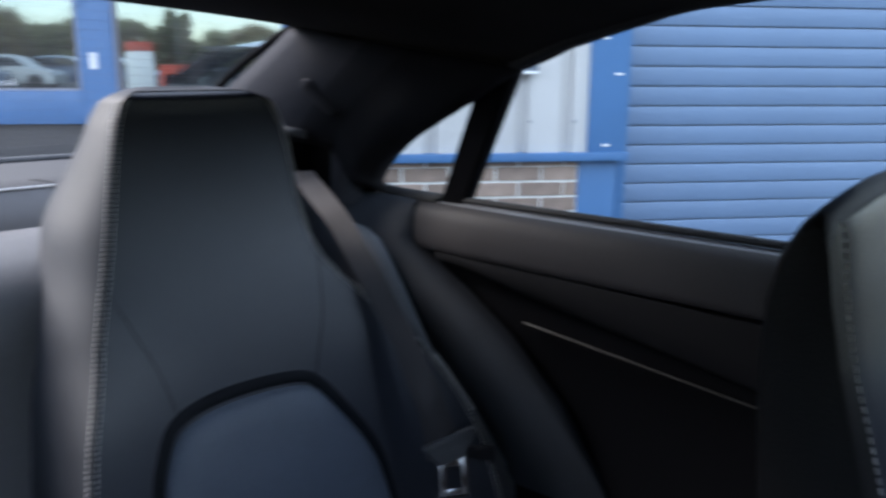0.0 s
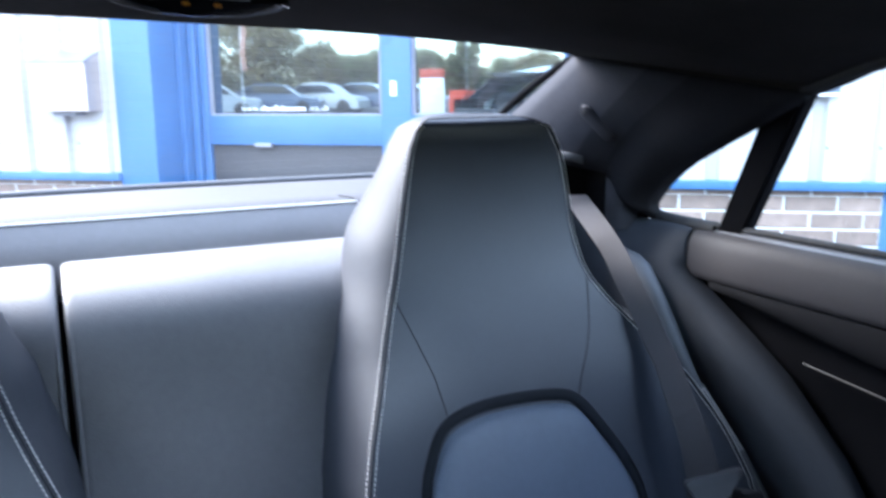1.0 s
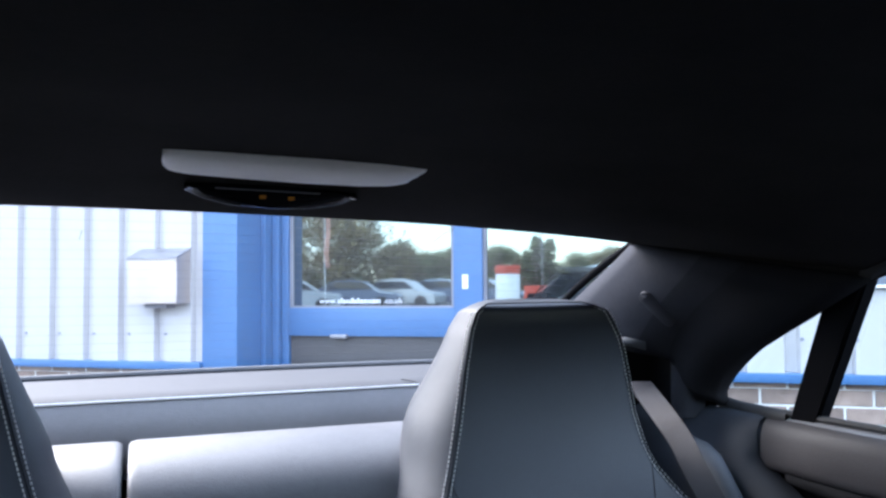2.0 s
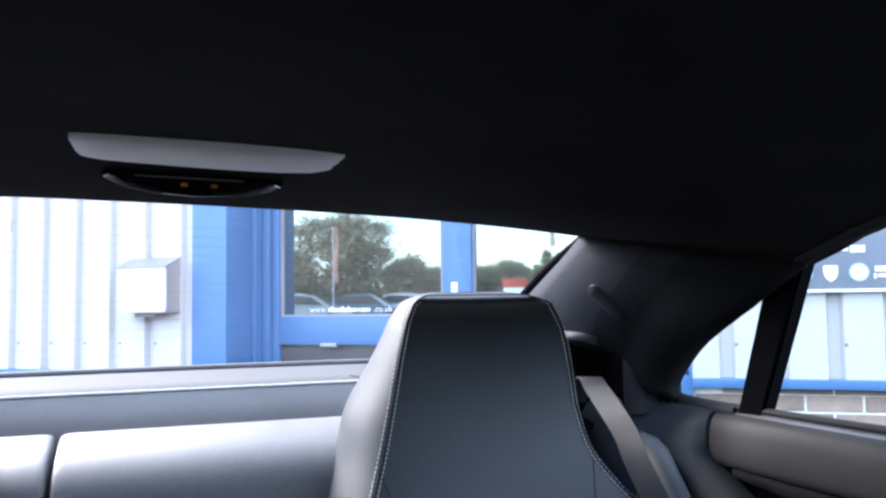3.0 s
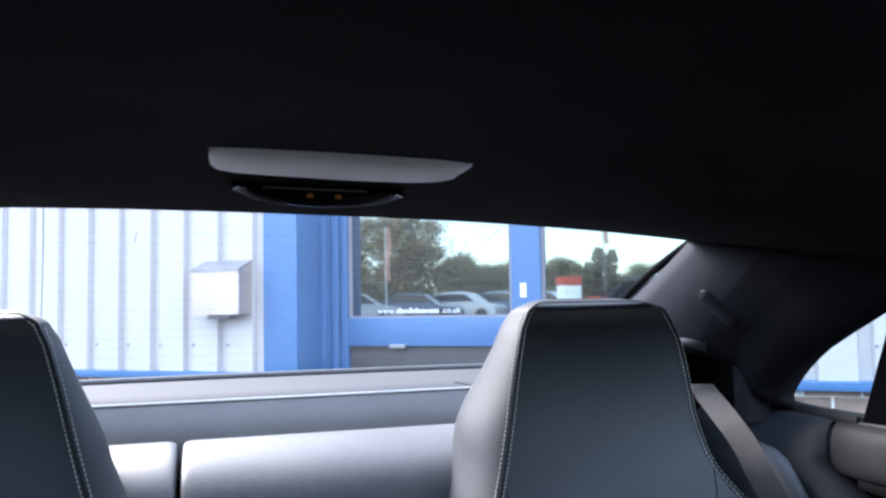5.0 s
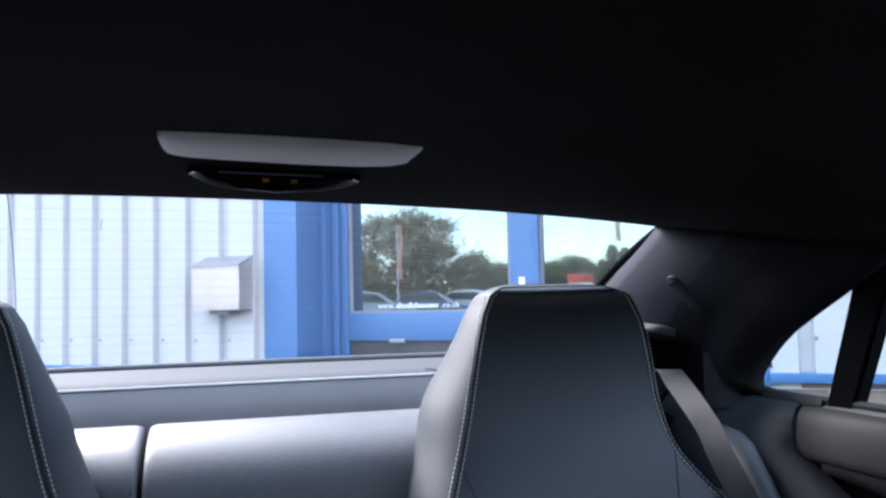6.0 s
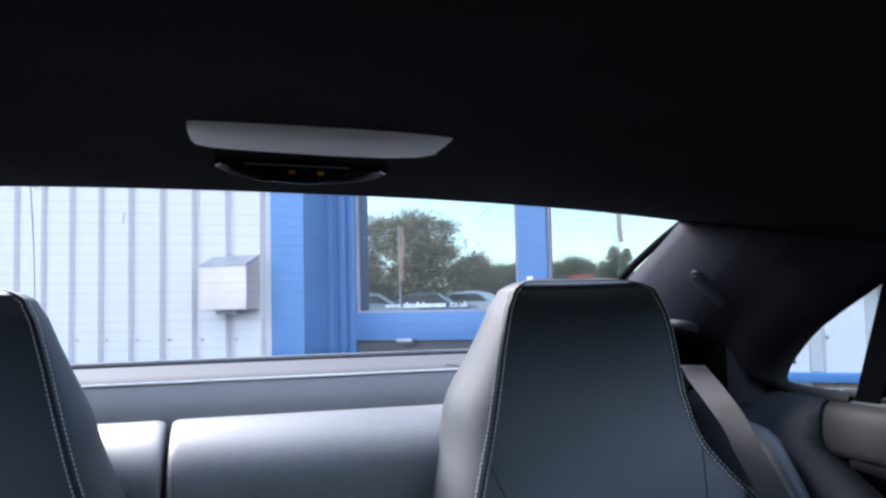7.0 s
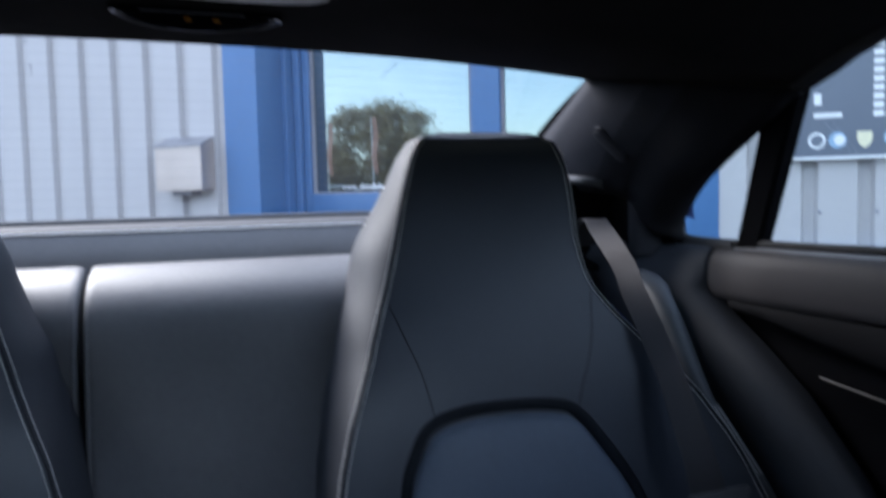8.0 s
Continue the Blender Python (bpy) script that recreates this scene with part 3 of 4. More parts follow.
# coat hook on the pillar
hook = thing("coat_hook", pose(0.700, 1.160, 1.080, 0, 0, 0), "small dark oval coat hook on the roof pillar", "coat hook")
along = Vector((0.045, -0.020, -0.050)).normalized()
out = Vector((-0.73, -0.43, -0.53)).normalized()
out = (out - along * out.dot(along)).normalized()
hook.matrix_world = Matrix.Translation(Vector((0.668, 1.122, 1.079)) - 0.0006 * out) @ Matrix((along, out.cross(along), out)).transposed().to_4x4()
oval = lambda a, b, z: [((a - b) * (1 if math.cos(t) > 0 else -1) + b * math.cos(t), b * math.sin(t), z) for t in (np.arange(24) + 0.5) * math.tau / 24]
part("plate", grid([oval(0.037, 0.012, -0.008), oval(0.037, 0.012, 0.0005), oval(0.034, 0.0095, 0.002)], closed=True, cap=True), HOOK, hook)
part("lever", grid([oval(0.032, 0.0085, 0.0015), oval(0.032, 0.0085, 0.0028), oval(0.030, 0.0065, 0.0034)], closed=True, cap=True), HOOK, hook)
part("pivot", tube([(-0.026, -0.005, 0.0030), (-0.030, 0.0, 0.0034), (-0.026, 0.005, 0.0030)], 0.0013, 8), HOOK, hook)

# ---- parcel shelf and rear backrest ----
shelf = thing("parcel_shelf", pose(0, 0, 0), "dark leather parcel shelf with a pale welt along its front", "parcel shelf")
part("front_roll", rounded_run([(1.232, 0.80), (1.233, 0.902), (1.250, 0.930), (1.265, 0.950), (1.270, 0.9555), (1.300, 0.9560), (1.300, 0.80)], -0.60, 0.60, 0.008), SHELF, shelf)
part("top", rounded_run([(1.2705, 0.90), (1.2715, 0.9555), (1.278, 0.960), (1.34, 0.962), (1.57, 0.964), (1.57, 0.90)], -0.60, 0.60, 0.006), SHELF_TOP, shelf, "dark grey shelf top")
part("welt", tube([(x, 1.2698, 0.9572) for x in np.linspace(-0.58, 0.300, 20)], 0.0022, 6), WHITE, shelf, "pale welt")
part("joint", tube([(0.300, 1.2705, 0.957), (0.298, 1.280, 0.9608), (0.293, 1.298, 0.9615), (0.285, 1.318, 0.9618)], 0.0013, 6), SEAM, shelf)
back_prof = [(0.975, 0.45), (1.015, 0.60), (1.050, 0.75), (1.060, 0.79), (1.068, 0.815), (1.077, 0.838), (1.090, 0.858), (1.109, 0.876), (1.135, 0.891), (1.170, 0.903), (1.204, 0.911), (1.228, 0.907), (1.245, 0.885), (1.245, 0.45)]
for name, x0, x1, label in (("centre_backrest", -0.149, 0.50, "dark grey leather centre backrest between the rear seats"), ("side_backrest", -0.42, -0.157, "dark grey leather backrest section beside the centre one")):
    rest = thing(name, pose(0, 0, 0), label, "backrest")
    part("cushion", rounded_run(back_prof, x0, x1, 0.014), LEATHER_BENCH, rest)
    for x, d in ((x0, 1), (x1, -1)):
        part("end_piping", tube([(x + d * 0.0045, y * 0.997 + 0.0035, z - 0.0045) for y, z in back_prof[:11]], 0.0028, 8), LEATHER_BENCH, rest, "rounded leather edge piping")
tagged(finish("backrest_gap", boxes(((-0.164, 1.19, 0.45), (-0.142, 1.24, 0.86))), SEAM), "dark gap between the rear backrest sections", "gap", kind="structure")

# ---- seats ----
LEVELS = [(0.40, 0.285), (0.55, 0.280), (0.63, 0.270), (0.66, 0.262), (0.71, 0.244), (0.745, 0.226), (0.785, 0.207), (0.81, 0.198), (0.84, 0.186), (0.87, 0.174), (0.90, 0.164), (0.935, 0.153), (0.976, 0.141), (1.01, 0.131), (1.04, 0.121), (1.056, 0.116), (1.068, 0.110), (1.077, 0.104)]
OUTER = [(0.40, 0.328), (0.57, 0.320), (0.60, 0.311), (0.634, 0.300), (0.66, 0.290), (0.69, 0.274), (0.71, 0.264), (0.745, 0.240), (0.787, 0.203), (0.80, 0.192), (0.82, 0.174), (0.836, 0.162), (0.858, 0.147), (0.88, 0.138), (0.90, 0.134), (0.935, 0.130), (0.98, 0.133), (1.02, 0.134), (1.04, 0.133), (1.06, 0.128)]
LEAN = lambda z: 0.36 * (z - 1.08)


def hw(z):
    return float(np.interp(z, [q[0] for q in LEVELS], [q[1] for q in LEVELS]))


def face_y(x, z):
    """Depth of the seat's face: a little hollow across, fuller wings low down."""
    wing = float(np.interp(z, [0.55, 0.63, 0.71, 0.785, 0.86], [0.070, 0.062, 0.042, 0.012, 0.0]))
    return LEAN(z) + 0.006 * math.cos(math.pi * x / (2 * hw(z))) - wing * (abs(x) / hw(z)) ** 2.2


def seat(name, m, label, category, group, side=LEATHER, face=LEATHER_SMOOTH, crown=0.072, insert=None, flank=1.0):
    """A backrest with integrated headrest, its cushion, seams and threads."""
    st = thing(name, m, label, category, group)
    zs = [q for q in np.linspace(0.40, 1.077, 40)]
    # face
    rows = []
    for z in zs:
        rows.append([(hw(z) * u, face_y(hw(z) * u, z), z) for u in np.linspace(-1, 1, 25)])
    zt = 1.077
    bow = lambda t: 1 - math.sqrt(1 - 0.97 * min(1.0, max(0.0, t)) ** 2)
    crest = lambda z: ((z - zt) / (1.10 - zt), hw(zt) - crown * bow((z - zt) / (1.10 - zt)))
    top_row = lambda z: [(crest(z)[1] * u, face_y(hw(zt), zt) + 0.040 * crest(z)[0] ** 4 + 0.005 * (1 - u * u), z) for u in np.linspace(-1, 1, 25)]
    rows += [top_row(z) for z in (1.081, 1.085, 1.088, 1.0905, 1.0925, 1.094, 1.095)]
    part("backrest", grid(rows), face, st, sharp=60)
    # sides and back
    rows = []
    for z in zs + [1.081, 1.085, 1.088, 1.0905, 1.0925, 1.094, 1.095, 1.0962, 1.0974, 1.0986, 1.0994, 1.10]:
        t = max(0.0, (z - zt) / (1.10 - zt))
        h = hw(min(z, zt)) - crown * bow(t)
        y = face_y(hw(min(z, zt)), min(z, zt)) + 0.040 * t ** 4
        g = float(np.interp(z, [0.40, 0.60, 0.66, 0.71, 0.745, 0.79, 0.815, 0.84, 0.86, 0.88, 0.90, 0.915, 0.93, 0.945, 0.96, 0.99, 1.03, 1.066, 1.10], [0.002, 0.003, 0.007, 0.017, 0.027, 0.034, 0.037, 0.038, 0.037, 0.0375, 0.0395, 0.0405, 0.039, 0.034, 0.029, 0.020, 0.012, 0.007, 0.002]))
        g *= float(np.interp(z, [0.82, 0.90], [1.0, flank]))
        dep = 0.105 - 0.05 * t ** 1.5 + float(np.interp(z, [0.55, 0.63, 0.71, 0.785, 0.86], [0.070, 0.062, 0.042, 0.012, 0.0]))
        w = dep * float(np.interp(z, [0.95, 1.03, 1.10], [1.0, 0.62, 0.45]))
        end = max(dep, w * 1.42) * (1 - 0.45 * t)
        half = lambda g: [(h, y), (h + 0.28 * g, y + 0.09 * w), (h + 0.62 * g, y + 0.34 * w), (h + 0.90 * g, y + 0.66 * w), (h + g, y + w), (h + 0.86 * g, y + 1.22 * w), (h * 0.8, y + end), (h * 0.4, y + end + 0.006), (0, y + end + 0.008)]
        slim = g * float(np.interp(z, [0.66, 0.72, 0.87, 0.94], [1.0, 0.12, 0.12, 1.0]))
        rows.append([(x, yy, z) for x, yy in half(slim)] + [(-x, yy, z) for x, yy in half(g)[-2::-1]])
    bm = grid(rows)
    vs = [v for v in bm.verts if abs(v.co.z - 1.10) < 1e-5]
    bm.faces.new(vs)
    roll = [[bm.verts.new(p) for p in top_row(z)] for z in (1.095, 1.0962, 1.0974, 1.0986, 1.0994, 1.10)]
    for a, b in zip(roll, roll[1:]):
        for i in range(24):
            bm.faces.new((a[i], a[i + 1], b[i + 1], b[i]))
    bmesh.ops.remove_doubles(bm, verts=bm.verts, dist=0.0004)
    part("side_bolster", bm, side, st, sharp=60)
    # seam, threads
    edge = {s: [(s * (hw(z) - 0.001), face_y(hw(z), z) - 0.001, z) for z in np.linspace(0.40, 1.070, 60)] for s in (1, -1)}
    up = [top_row(1.077 + 0.0015 * i) for i in range(13)]
    arch = [r[0] for r in up] + up[-1][1:-1] + [r[-1] for r in up[::-1]]
    arch = [Vector((p[0], p[1] - 0.0008, p[2])) for p in arch]
    line = edge[-1] + [tuple(p) for p in arch] + edge[1][::-1]
    part("seam", tube(line, 0.0009, 8), SEAM, st, "dark seam valley")
    for d in (-0.0044, 0.0044):
        row = []
        for i, p in enumerate(line):
            t = Vector(line[min(i + 1, len(line) - 1)]) - Vector(line[max(i - 1, 0)])
            out = Vector((-t.z, 0, t.x)).normalized()
            back = (0.0026 + 0.0052 * max(0.0, out.z)) if d > 0 else -0.0010
            if d < 0 or out.z < 0.6:
                row.append(Vector(p) + d * out + Vector((0, back, 0)))
            elif row and row[-1] is not None:
                row.append(None)
        while row:
            cut = row.index(None) if None in row else len(row)
            if cut > 2:
                part("stitching", stitches(row[:cut], 0.0009, 0.0042, 0.0020), THREAD, st, "pale thread")
            row = row[cut + 1:]
    # insert panel with its deep groove
    shape = [(-0.185, 0.40), (-0.185, 0.54), (-0.179, 0.620), (-0.160, 0.662), (-0.133, 0.692), (-0.084, 0.704), (-0.014, 0.706), (0.055, 0.701), (0.082, 0.688), (0.105, 0.652), (0.125, 0.612), (0.138, 0.565), (0.143, 0.50), (0.143, 0.40)]
    ring = curve([(x, 0, z) for x, z in shape], 60)
    part("groove", tube([(p.x, face_y(p.x, p.z) + 0.005, p.z) for p in ring], 0.0100, 10), SEAM, st, "dark recessed groove")
    rows = []
    for k, lift in ((0.965, 0.002), (0.955, -0.006), (0.93, -0.012), (0.85, -0.017), (0.6, -0.021), (0.3, -0.022), (0.02, -0.022)):
        rows.append([(p.x * k, face_y(p.x * k, 0.42 + (p.z - 0.42) * k) + lift, 0.42 + (p.z - 0.42) * k) for p in ring])
    part("insert_panel", grid(rows), insert or face, st, "blue-grey leather centre panel, lightened as if lit")
    for ends in (((-0.177, 0.868), (-0.150, 0.80), (-0.135, 0.758), (-0.124, 0.704)), ((0.176, 0.868), (0.137, 0.80), (0.099, 0.734), (0.083, 0.697))):
        ln = curve([(x, 0, z) for x, z in ends], 16)
        part("panel_seam", tube([(p.x, face_y(p.x, p.z) - 0.0001, p.z) for p in ln], 0.0008, 5), SEAM, st)
    cushion = [(-0.10, 0.44), (-0.13, 0.47), (-0.25, 0.475), (-0.45, 0.49), (-0.56, 0.485), (-0.59, 0.45), (-0.57, 0.36), (-0.10, 0.34)]
    part("seat_cushion", rounded_run([(y + LEAN(0.45) + 0.2, z) for y, z in cushion], -0.25, 0.25, 0.04), LEATHER, st)
    return st


def wider_outside(st):
    """The outer half has its own outline: a fuller wing towards the door, a slimmer neck and a squarer upper corner."""
    outer = lambda z: float(np.interp(z, [q[0] for q in OUTER], [q[1] for q in OUTER])) / hw(z)
    for ob in st.children:
        for v in ob.data.vertices:
            if v.co.x > 0:
                z = v.co.z
                v.co.x *= outer(z) if z < 1.06 else float(np.interp(z, [1.06, 1.077, 1.082, 1.088, 1.094, 1.10], [outer(1.06), 1.16, 1.14, 1.07, 1.04, 1.06]))


def outer_wing(st):
    """The padded shoulder beyond the outer seam, under the belt."""
    rows, edge = [], []
    for z, xf, back in ((0.40, 0.392, 0.0), (0.45, 0.388, 0.0), (0.50, 0.369, 0.0), (0.55, 0.350, 0.0), (0.60, 0.333, 0.0), (0.652, 0.312, 0.002), (0.69, 0.298, 0.004), (0.735, 0.297, 0.006), (0.77, 0.300, 0.008), (0.80, 0.299, 0.010), (0.83, 0.299, 0.020), (0.850, 0.308, 0.040), (0.862, 0.310, 0.065), (0.868, 0.305, 0.10)):
        xs = float(np.interp(z, [q[0] for q in OUTER], [q[1] for q in OUTER])) - 0.004
        y = LEAN(z) - float(np.interp(z, [0.55, 0.63, 0.71, 0.785, 0.86], [0.070, 0.062, 0.042, 0.012, 0.0])) + 0.012
        x0 = max(xs, 0.264)
        span = max(0.004, xf - x0)
        row = [(x0 + span * u, y + back + d, z) for u, d in ((0.0, 0.030), (0.08, 0.010), (0.25, 0.001), (0.50, -0.003), (0.75, -0.002), (0.92, 0.003), (1.0, 0.012))]
        rows.append(row + [(xf, y + back + 0.05, z - 0.004), (xf - 0.01, y + 0.16, z - 0.008)])
        edge.append((xf, y + back, z))
    part("outer_wing", grid(rows), LEATHER_WING_LIT, st, sharp=60)
    part("wing_piping", tube([(x - 0.001, y + 0.004, z) for x, y, z in edge[2:7]], 0.0026, 8), LEATHER_WING_LIT, st)
    for d in (0.0050, 0.0110):
        part("stitching", stitches([(x - d, y - 0.0022, z) for x, y, z in edge[4:7]], 0.0014, 0.0056, 0.0012), THREAD, st, "pale thread")


for m, flank in ((pose(0.425, 1.075, 0), 1.0), (pose(-0.415, 1.075, 0) @ Matrix.Scale(-1, 4, (1, 0, 0)), 0.5)):
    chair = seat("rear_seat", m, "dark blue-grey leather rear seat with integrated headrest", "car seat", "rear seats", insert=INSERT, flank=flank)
    wider_outside(chair)
    outer_wing(chair)

# front seat: only its upper inner edge comes into view
front = thing("front_seat", pose(0.58, 0.23, 0.30), "leather front seat with its shade painted black, and pale stitching", "car seat", "front seats")
FRONT = [(0.08, 0.40), (0.130, 0.62), (0.165, 0.75), (0.190, 0.85), (0.216, 0.933), (0.227, 0.985), (0.232, 1.015), (0.237, 1.030), (0.246, 1.033), (0.256, 1.024), (0.267, 1.004), (0.274, 0.972), (0.275, 0.935), (0.273, 0.890), (0.266, 0.82), (0.24, 0.62), (0.20, 0.40)]
bulge = lambda x, z: z + 0.020 * max(0.0, 1 - ((x - 0.58) / 0.155) ** 2) * max(0.0, min(1.0, (z - 0.93) / 0.08))
bm = rounded_run(FRONT, 0.424, 0.736, 0.016)
for v in bm.verts:
    v.co = Vector((v.co.x - 0.58, v.co.y - 0.23, bulge(v.co.x, v.co.z) - 0.30))
part("backrest_shell", bm, LEATHER_SHADE, front, sharp=60)
edge = curve([(y, 0, z) for y, z in FRONT[:8]], 40)
rows = [[(x - 0.58, p.x - 0.0035 - 0.23 + 0.030 * math.exp(-((min(x - 0.445, 0.715 - x)) / 0.012)) * 0.2, bulge(x, p.z) - 0.30) for x in np.linspace(0.445, 0.715, 24)] for p in edge[2:-3]]
part("backrest_face", grid(rows), LEATHER_SMOOTH, front, "dark grey leather face", sharp=60)
for x in (0.436, 0.443):
    part("stitching", stitches([(x - 0.58, p.x - 0.0025 - 0.23 + (0.442 - x) * 0.7, bulge(x, p.z) - 0.30) for p in edge[8:]], 0.0008, 0.0046, 0.0026), THREAD, front, "pale thread")
cushion = [(0.10, 0.40), (0.06, 0.47), (-0.10, 0.475), (-0.32, 0.49), (-0.40, 0.47), (-0.42, 0.42), (-0.40, 0.32), (0.12, 0.30)]
part("seat_cushion", rounded_run([(y - 0.23, z - 0.30) for y, z in cushion], -0.22, 0.16, 0.03), LEATHER_SHADE, front)
# left front seat, out of view, added to shade the left rear seat
copy_thing(front, pose(-0.58, 0.23, 0.30) @ Matrix.Scale(-1, 4, (1, 0, 0)))

# ---- seat belt ----
belt = thing("seat_belt", pose(0, 0, 0), "grey woven seat belt hanging beside the rear seat", "seat belt")
EDGE = [(0.688, 1.240, 0.895), (0.686, 1.205, 0.932), (0.683, 1.168, 0.953), (0.679, 1.140, 0.944), (0.671, 1.085, 0.919), (0.664, 1.030, 0.886), (0.648, 0.980, 0.858), (0.645, 0.938, 0.821), (0.650, 0.905, 0.775), (0.649, 0.875, 0.744), (0.649, 0.845, 0.704), (0.653, 0.815, 0.655), (0.664, 0.802, 0.600), (0.670, 0.800, 0.575)]
run, across, wide = [], [], []
edge_line = curve(EDGE, 48)
for i, p in enumerate(edge_line):
    k = max(i, 10)
    d = (edge_line[min(k + 3, 47)] - edge_line[k - 3]).normalized()
    s = d.cross(Vector((0.50, 0.85, -0.16))).normalized()
    s = s if s.x < 0 else -s
    s = s.lerp(Vector((-0.97, 0.2, 0.12)), max(0.0, min(1.0, (14 - i) / 8))).normalized()
    wide.append(float(np.interp(i, [0, 20, 32, 40, 47], [0.038, 0.037, 0.037, 0.043, 0.052])))
    run.append(p + 0.5 * wide[-1] * s)
    across.append(tuple(s))
part("webbing", ribbon(run, wide, across), WEB, belt)
for d in (-0.45, 0.45):
    part("selvedge", tube([p + d * w * Vector(s) - Vector((0.0010, 0.0017, 0)) for p, s, w in zip(run, across, wide)], 0.0010, 5), WEB, belt)
run = curve([(0.682, 0.798, 0.574), (0.716, 0.798, 0.562), (0.745, 0.832, 0.505), (0.764, 0.862, 0.44), (0.772, 0.875, 0.34)], 20)
part("lap_strap", ribbon(run, 0.042, [(0.6, -0.75, 0.1)] * 20), WEB, belt)
turn = Matrix.Translation((0.651, 0.799, 0.590)) @ Matrix.Rotation(radians(-32), 4, "Z") @ Matrix.Rotation(radians(-16), 4, "X")
tongue = part("tongue", grid([[(x * k - (0.004 if x < 0 else 0.0), y, z + 0.30 * x * k) for x, y in ((-1, -0.006), (-0.9, -0.009), (0.9, -0.009), (1, -0.006), (1, 0.006), (0.9, 0.009), (-0.9, 0.009), (-1, 0.006))] for k, z in ((0.017, -0.022), (0.020, -0.020), (0.030, -0.004), (0.037, 0.006), (0.037, 0.012), (0.034, 0.014))], closed=True, cap=True), TONGUE, belt, "dark grey plastic belt tongue")
tongue.matrix_world = turn
bm = boxes(((-0.021, -0.0055, -0.072), (-0.012, -0.0015, -0.010)), ((0.012, -0.0055, -0.072), (0.021, -0.0015, -0.010)), ((-0.012, -0.0055, -0.072), (0.012, -0.0015, -0.062)), ((-0.012, -0.0055, -0.030), (0.012, -0.0015, -0.010)), bevel=0.0008)
part("latch_plate", bm, CHROME, tongue, "chrome latch plate with a slot")
part("plate_lip", tube([(-0.021, -0.004, -0.073), (0.0, -0.0045, -0.0735), (0.021, -0.004, -0.073)], 0.0028, 8), CHROME, tongue, "bright rolled lip")

# ---- roof lamp and sensor pod ----
lamp = thing("roof_lamp", pose(0.038, 0.88, 1.262), "pale grey long roof lamp lens on the headliner", "lamp")
rows = []
for k in range(45):
    x = -0.114 + 0.301 * k / 44
    top = 1.2665 - 0.026 * (x + 0.104) - 0.006 * max(0.0, (-0.104 - x) / 0.01) ** 2
    low = float(np.interp(x, [-0.114, -0.112, -0.106, -0.085, -0.049, 0.046, 0.112, 0.150, 0.170, 0.182, 0.187], [1.262, 1.258, 1.253, 1.250, 1.248, 1.244, 1.243, 1.2443, 1.248, 1.2535, 1.2575]))
    low, d = min(low, top - 0.0006), (top - low)
    rows.append([(x - 0.038, y - 0.88, z - 1.262) for y, z in ((0.875, top + 0.012), (0.873, top + 0.001), (0.876, top - 0.12 * d), (0.888, top - 0.45 * d), (0.908, top - 0.78 * d), (0.926, low + 0.001), (0.932, low), (0.938, low + 0.003), (0.945, top + 0.006))])
part("lens", grid(rows, cap=False), LAMP_LENS, lamp, "pale grey translucent lens", sharp=50)
lower = [(q[5][0], q[5][1] - 0.003, q[5][2] + 0.0025) for q in rows[5:36]]
part("lens_lip", tube(lower, 0.0011, 6), TRIM, lamp, "darker lip along the lens")
pod = thing("sensor_pod", pose(0.020, 1.01, 1.238), "glossy black sensor pod with two amber lamps", "sensor")
rows, rim = [], []
for k in range(41):
    x = -0.087 + 0.209 * k / 40
    top = float(np.interp(x, [-0.087, -0.064, 0.018, 0.09, 0.122], [1.2415, 1.245, 1.244, 1.240, 1.234]))
    low = float(np.interp(x, [-0.087, -0.063, -0.031, 0.02, 0.072, 0.105, 0.122], [1.2405, 1.230, 1.223, 1.219, 1.222, 1.2275, 1.2335]))
    rows.append([(x - 0.020, y - 1.01, z - 1.238) for y, z in ((0.995, top + 0.012), (0.985, top + 0.001), (0.9855, top - 0.002), (0.990, (top + low) / 2), (0.998, low + 0.001), (1.003, low), (1.012, low + 0.002), (1.05, top + 0.004))])
    rim.append((x - 0.020, 0.9985 - 1.01, low - 0.0005 - 1.238))
part("cover", grid(rows), GLOSS_BLACK, pod)
part("rim", tube(rim, 0.0006, 6), STRIP, pod, "thin dull metal rim")
for k in (0, 1):
    ends = [(-0.087, 1.2400), (-0.084, 1.2415), (-0.080, 1.2425)] if k == 0 else [(0.121, 1.2332), (0.118, 1.2347), (0.113, 1.2362)]
    part("end_cap", tube([(x - 0.020, 0.983 - 1.01, z - 1.238) for x, z in ends], 0.0022, 6), CHROME, pod, "bright metal end")
# highlight along the pod's top slot, drawn as a pale line
part("top_slot", tube([(x - 0.020, 0.984 - 1.01, 1.2405 - 0.026 * x - 1.238) for x in np.linspace(-0.052, 0.075, 9)], 0.0010, 5), TRIM, pod, "thin grey line painting the slot's highlight")
for x, z in ((0.005, 1.233), (0.040, 1.232)):
    bm = bmesh.new()
    box(bm, (-0.0042, -0.002, -0.0024), (0.0042, 0.002, 0.0024), 0.0012)
    ob = part("amber_lamp", bm, AMBER, pod, "small amber lamp")
    ob.location = (x - 0.020, 0.989 - 1.01, z - 1.238)

# ---- the facade ----
SILL_TOP, SILL_LOW, TOP = 0.755, 0.717, 3.3
RIBS = {"left": (-3.032, 0.2115), "right": (-0.095, 0.203)}   # first trough and spacing on either side of the entrance


def placed(ob):
    ob.matrix_world = WALL
    return ob


def wall_part(name, bm, m, parent, label="", **k):
    return part(name, bm, m, parent, label, **k)


facade = placed(tagged(new("facade_wall"), "white ribbed steel facade on a brown brick plinth", "facade", kind="structure"))
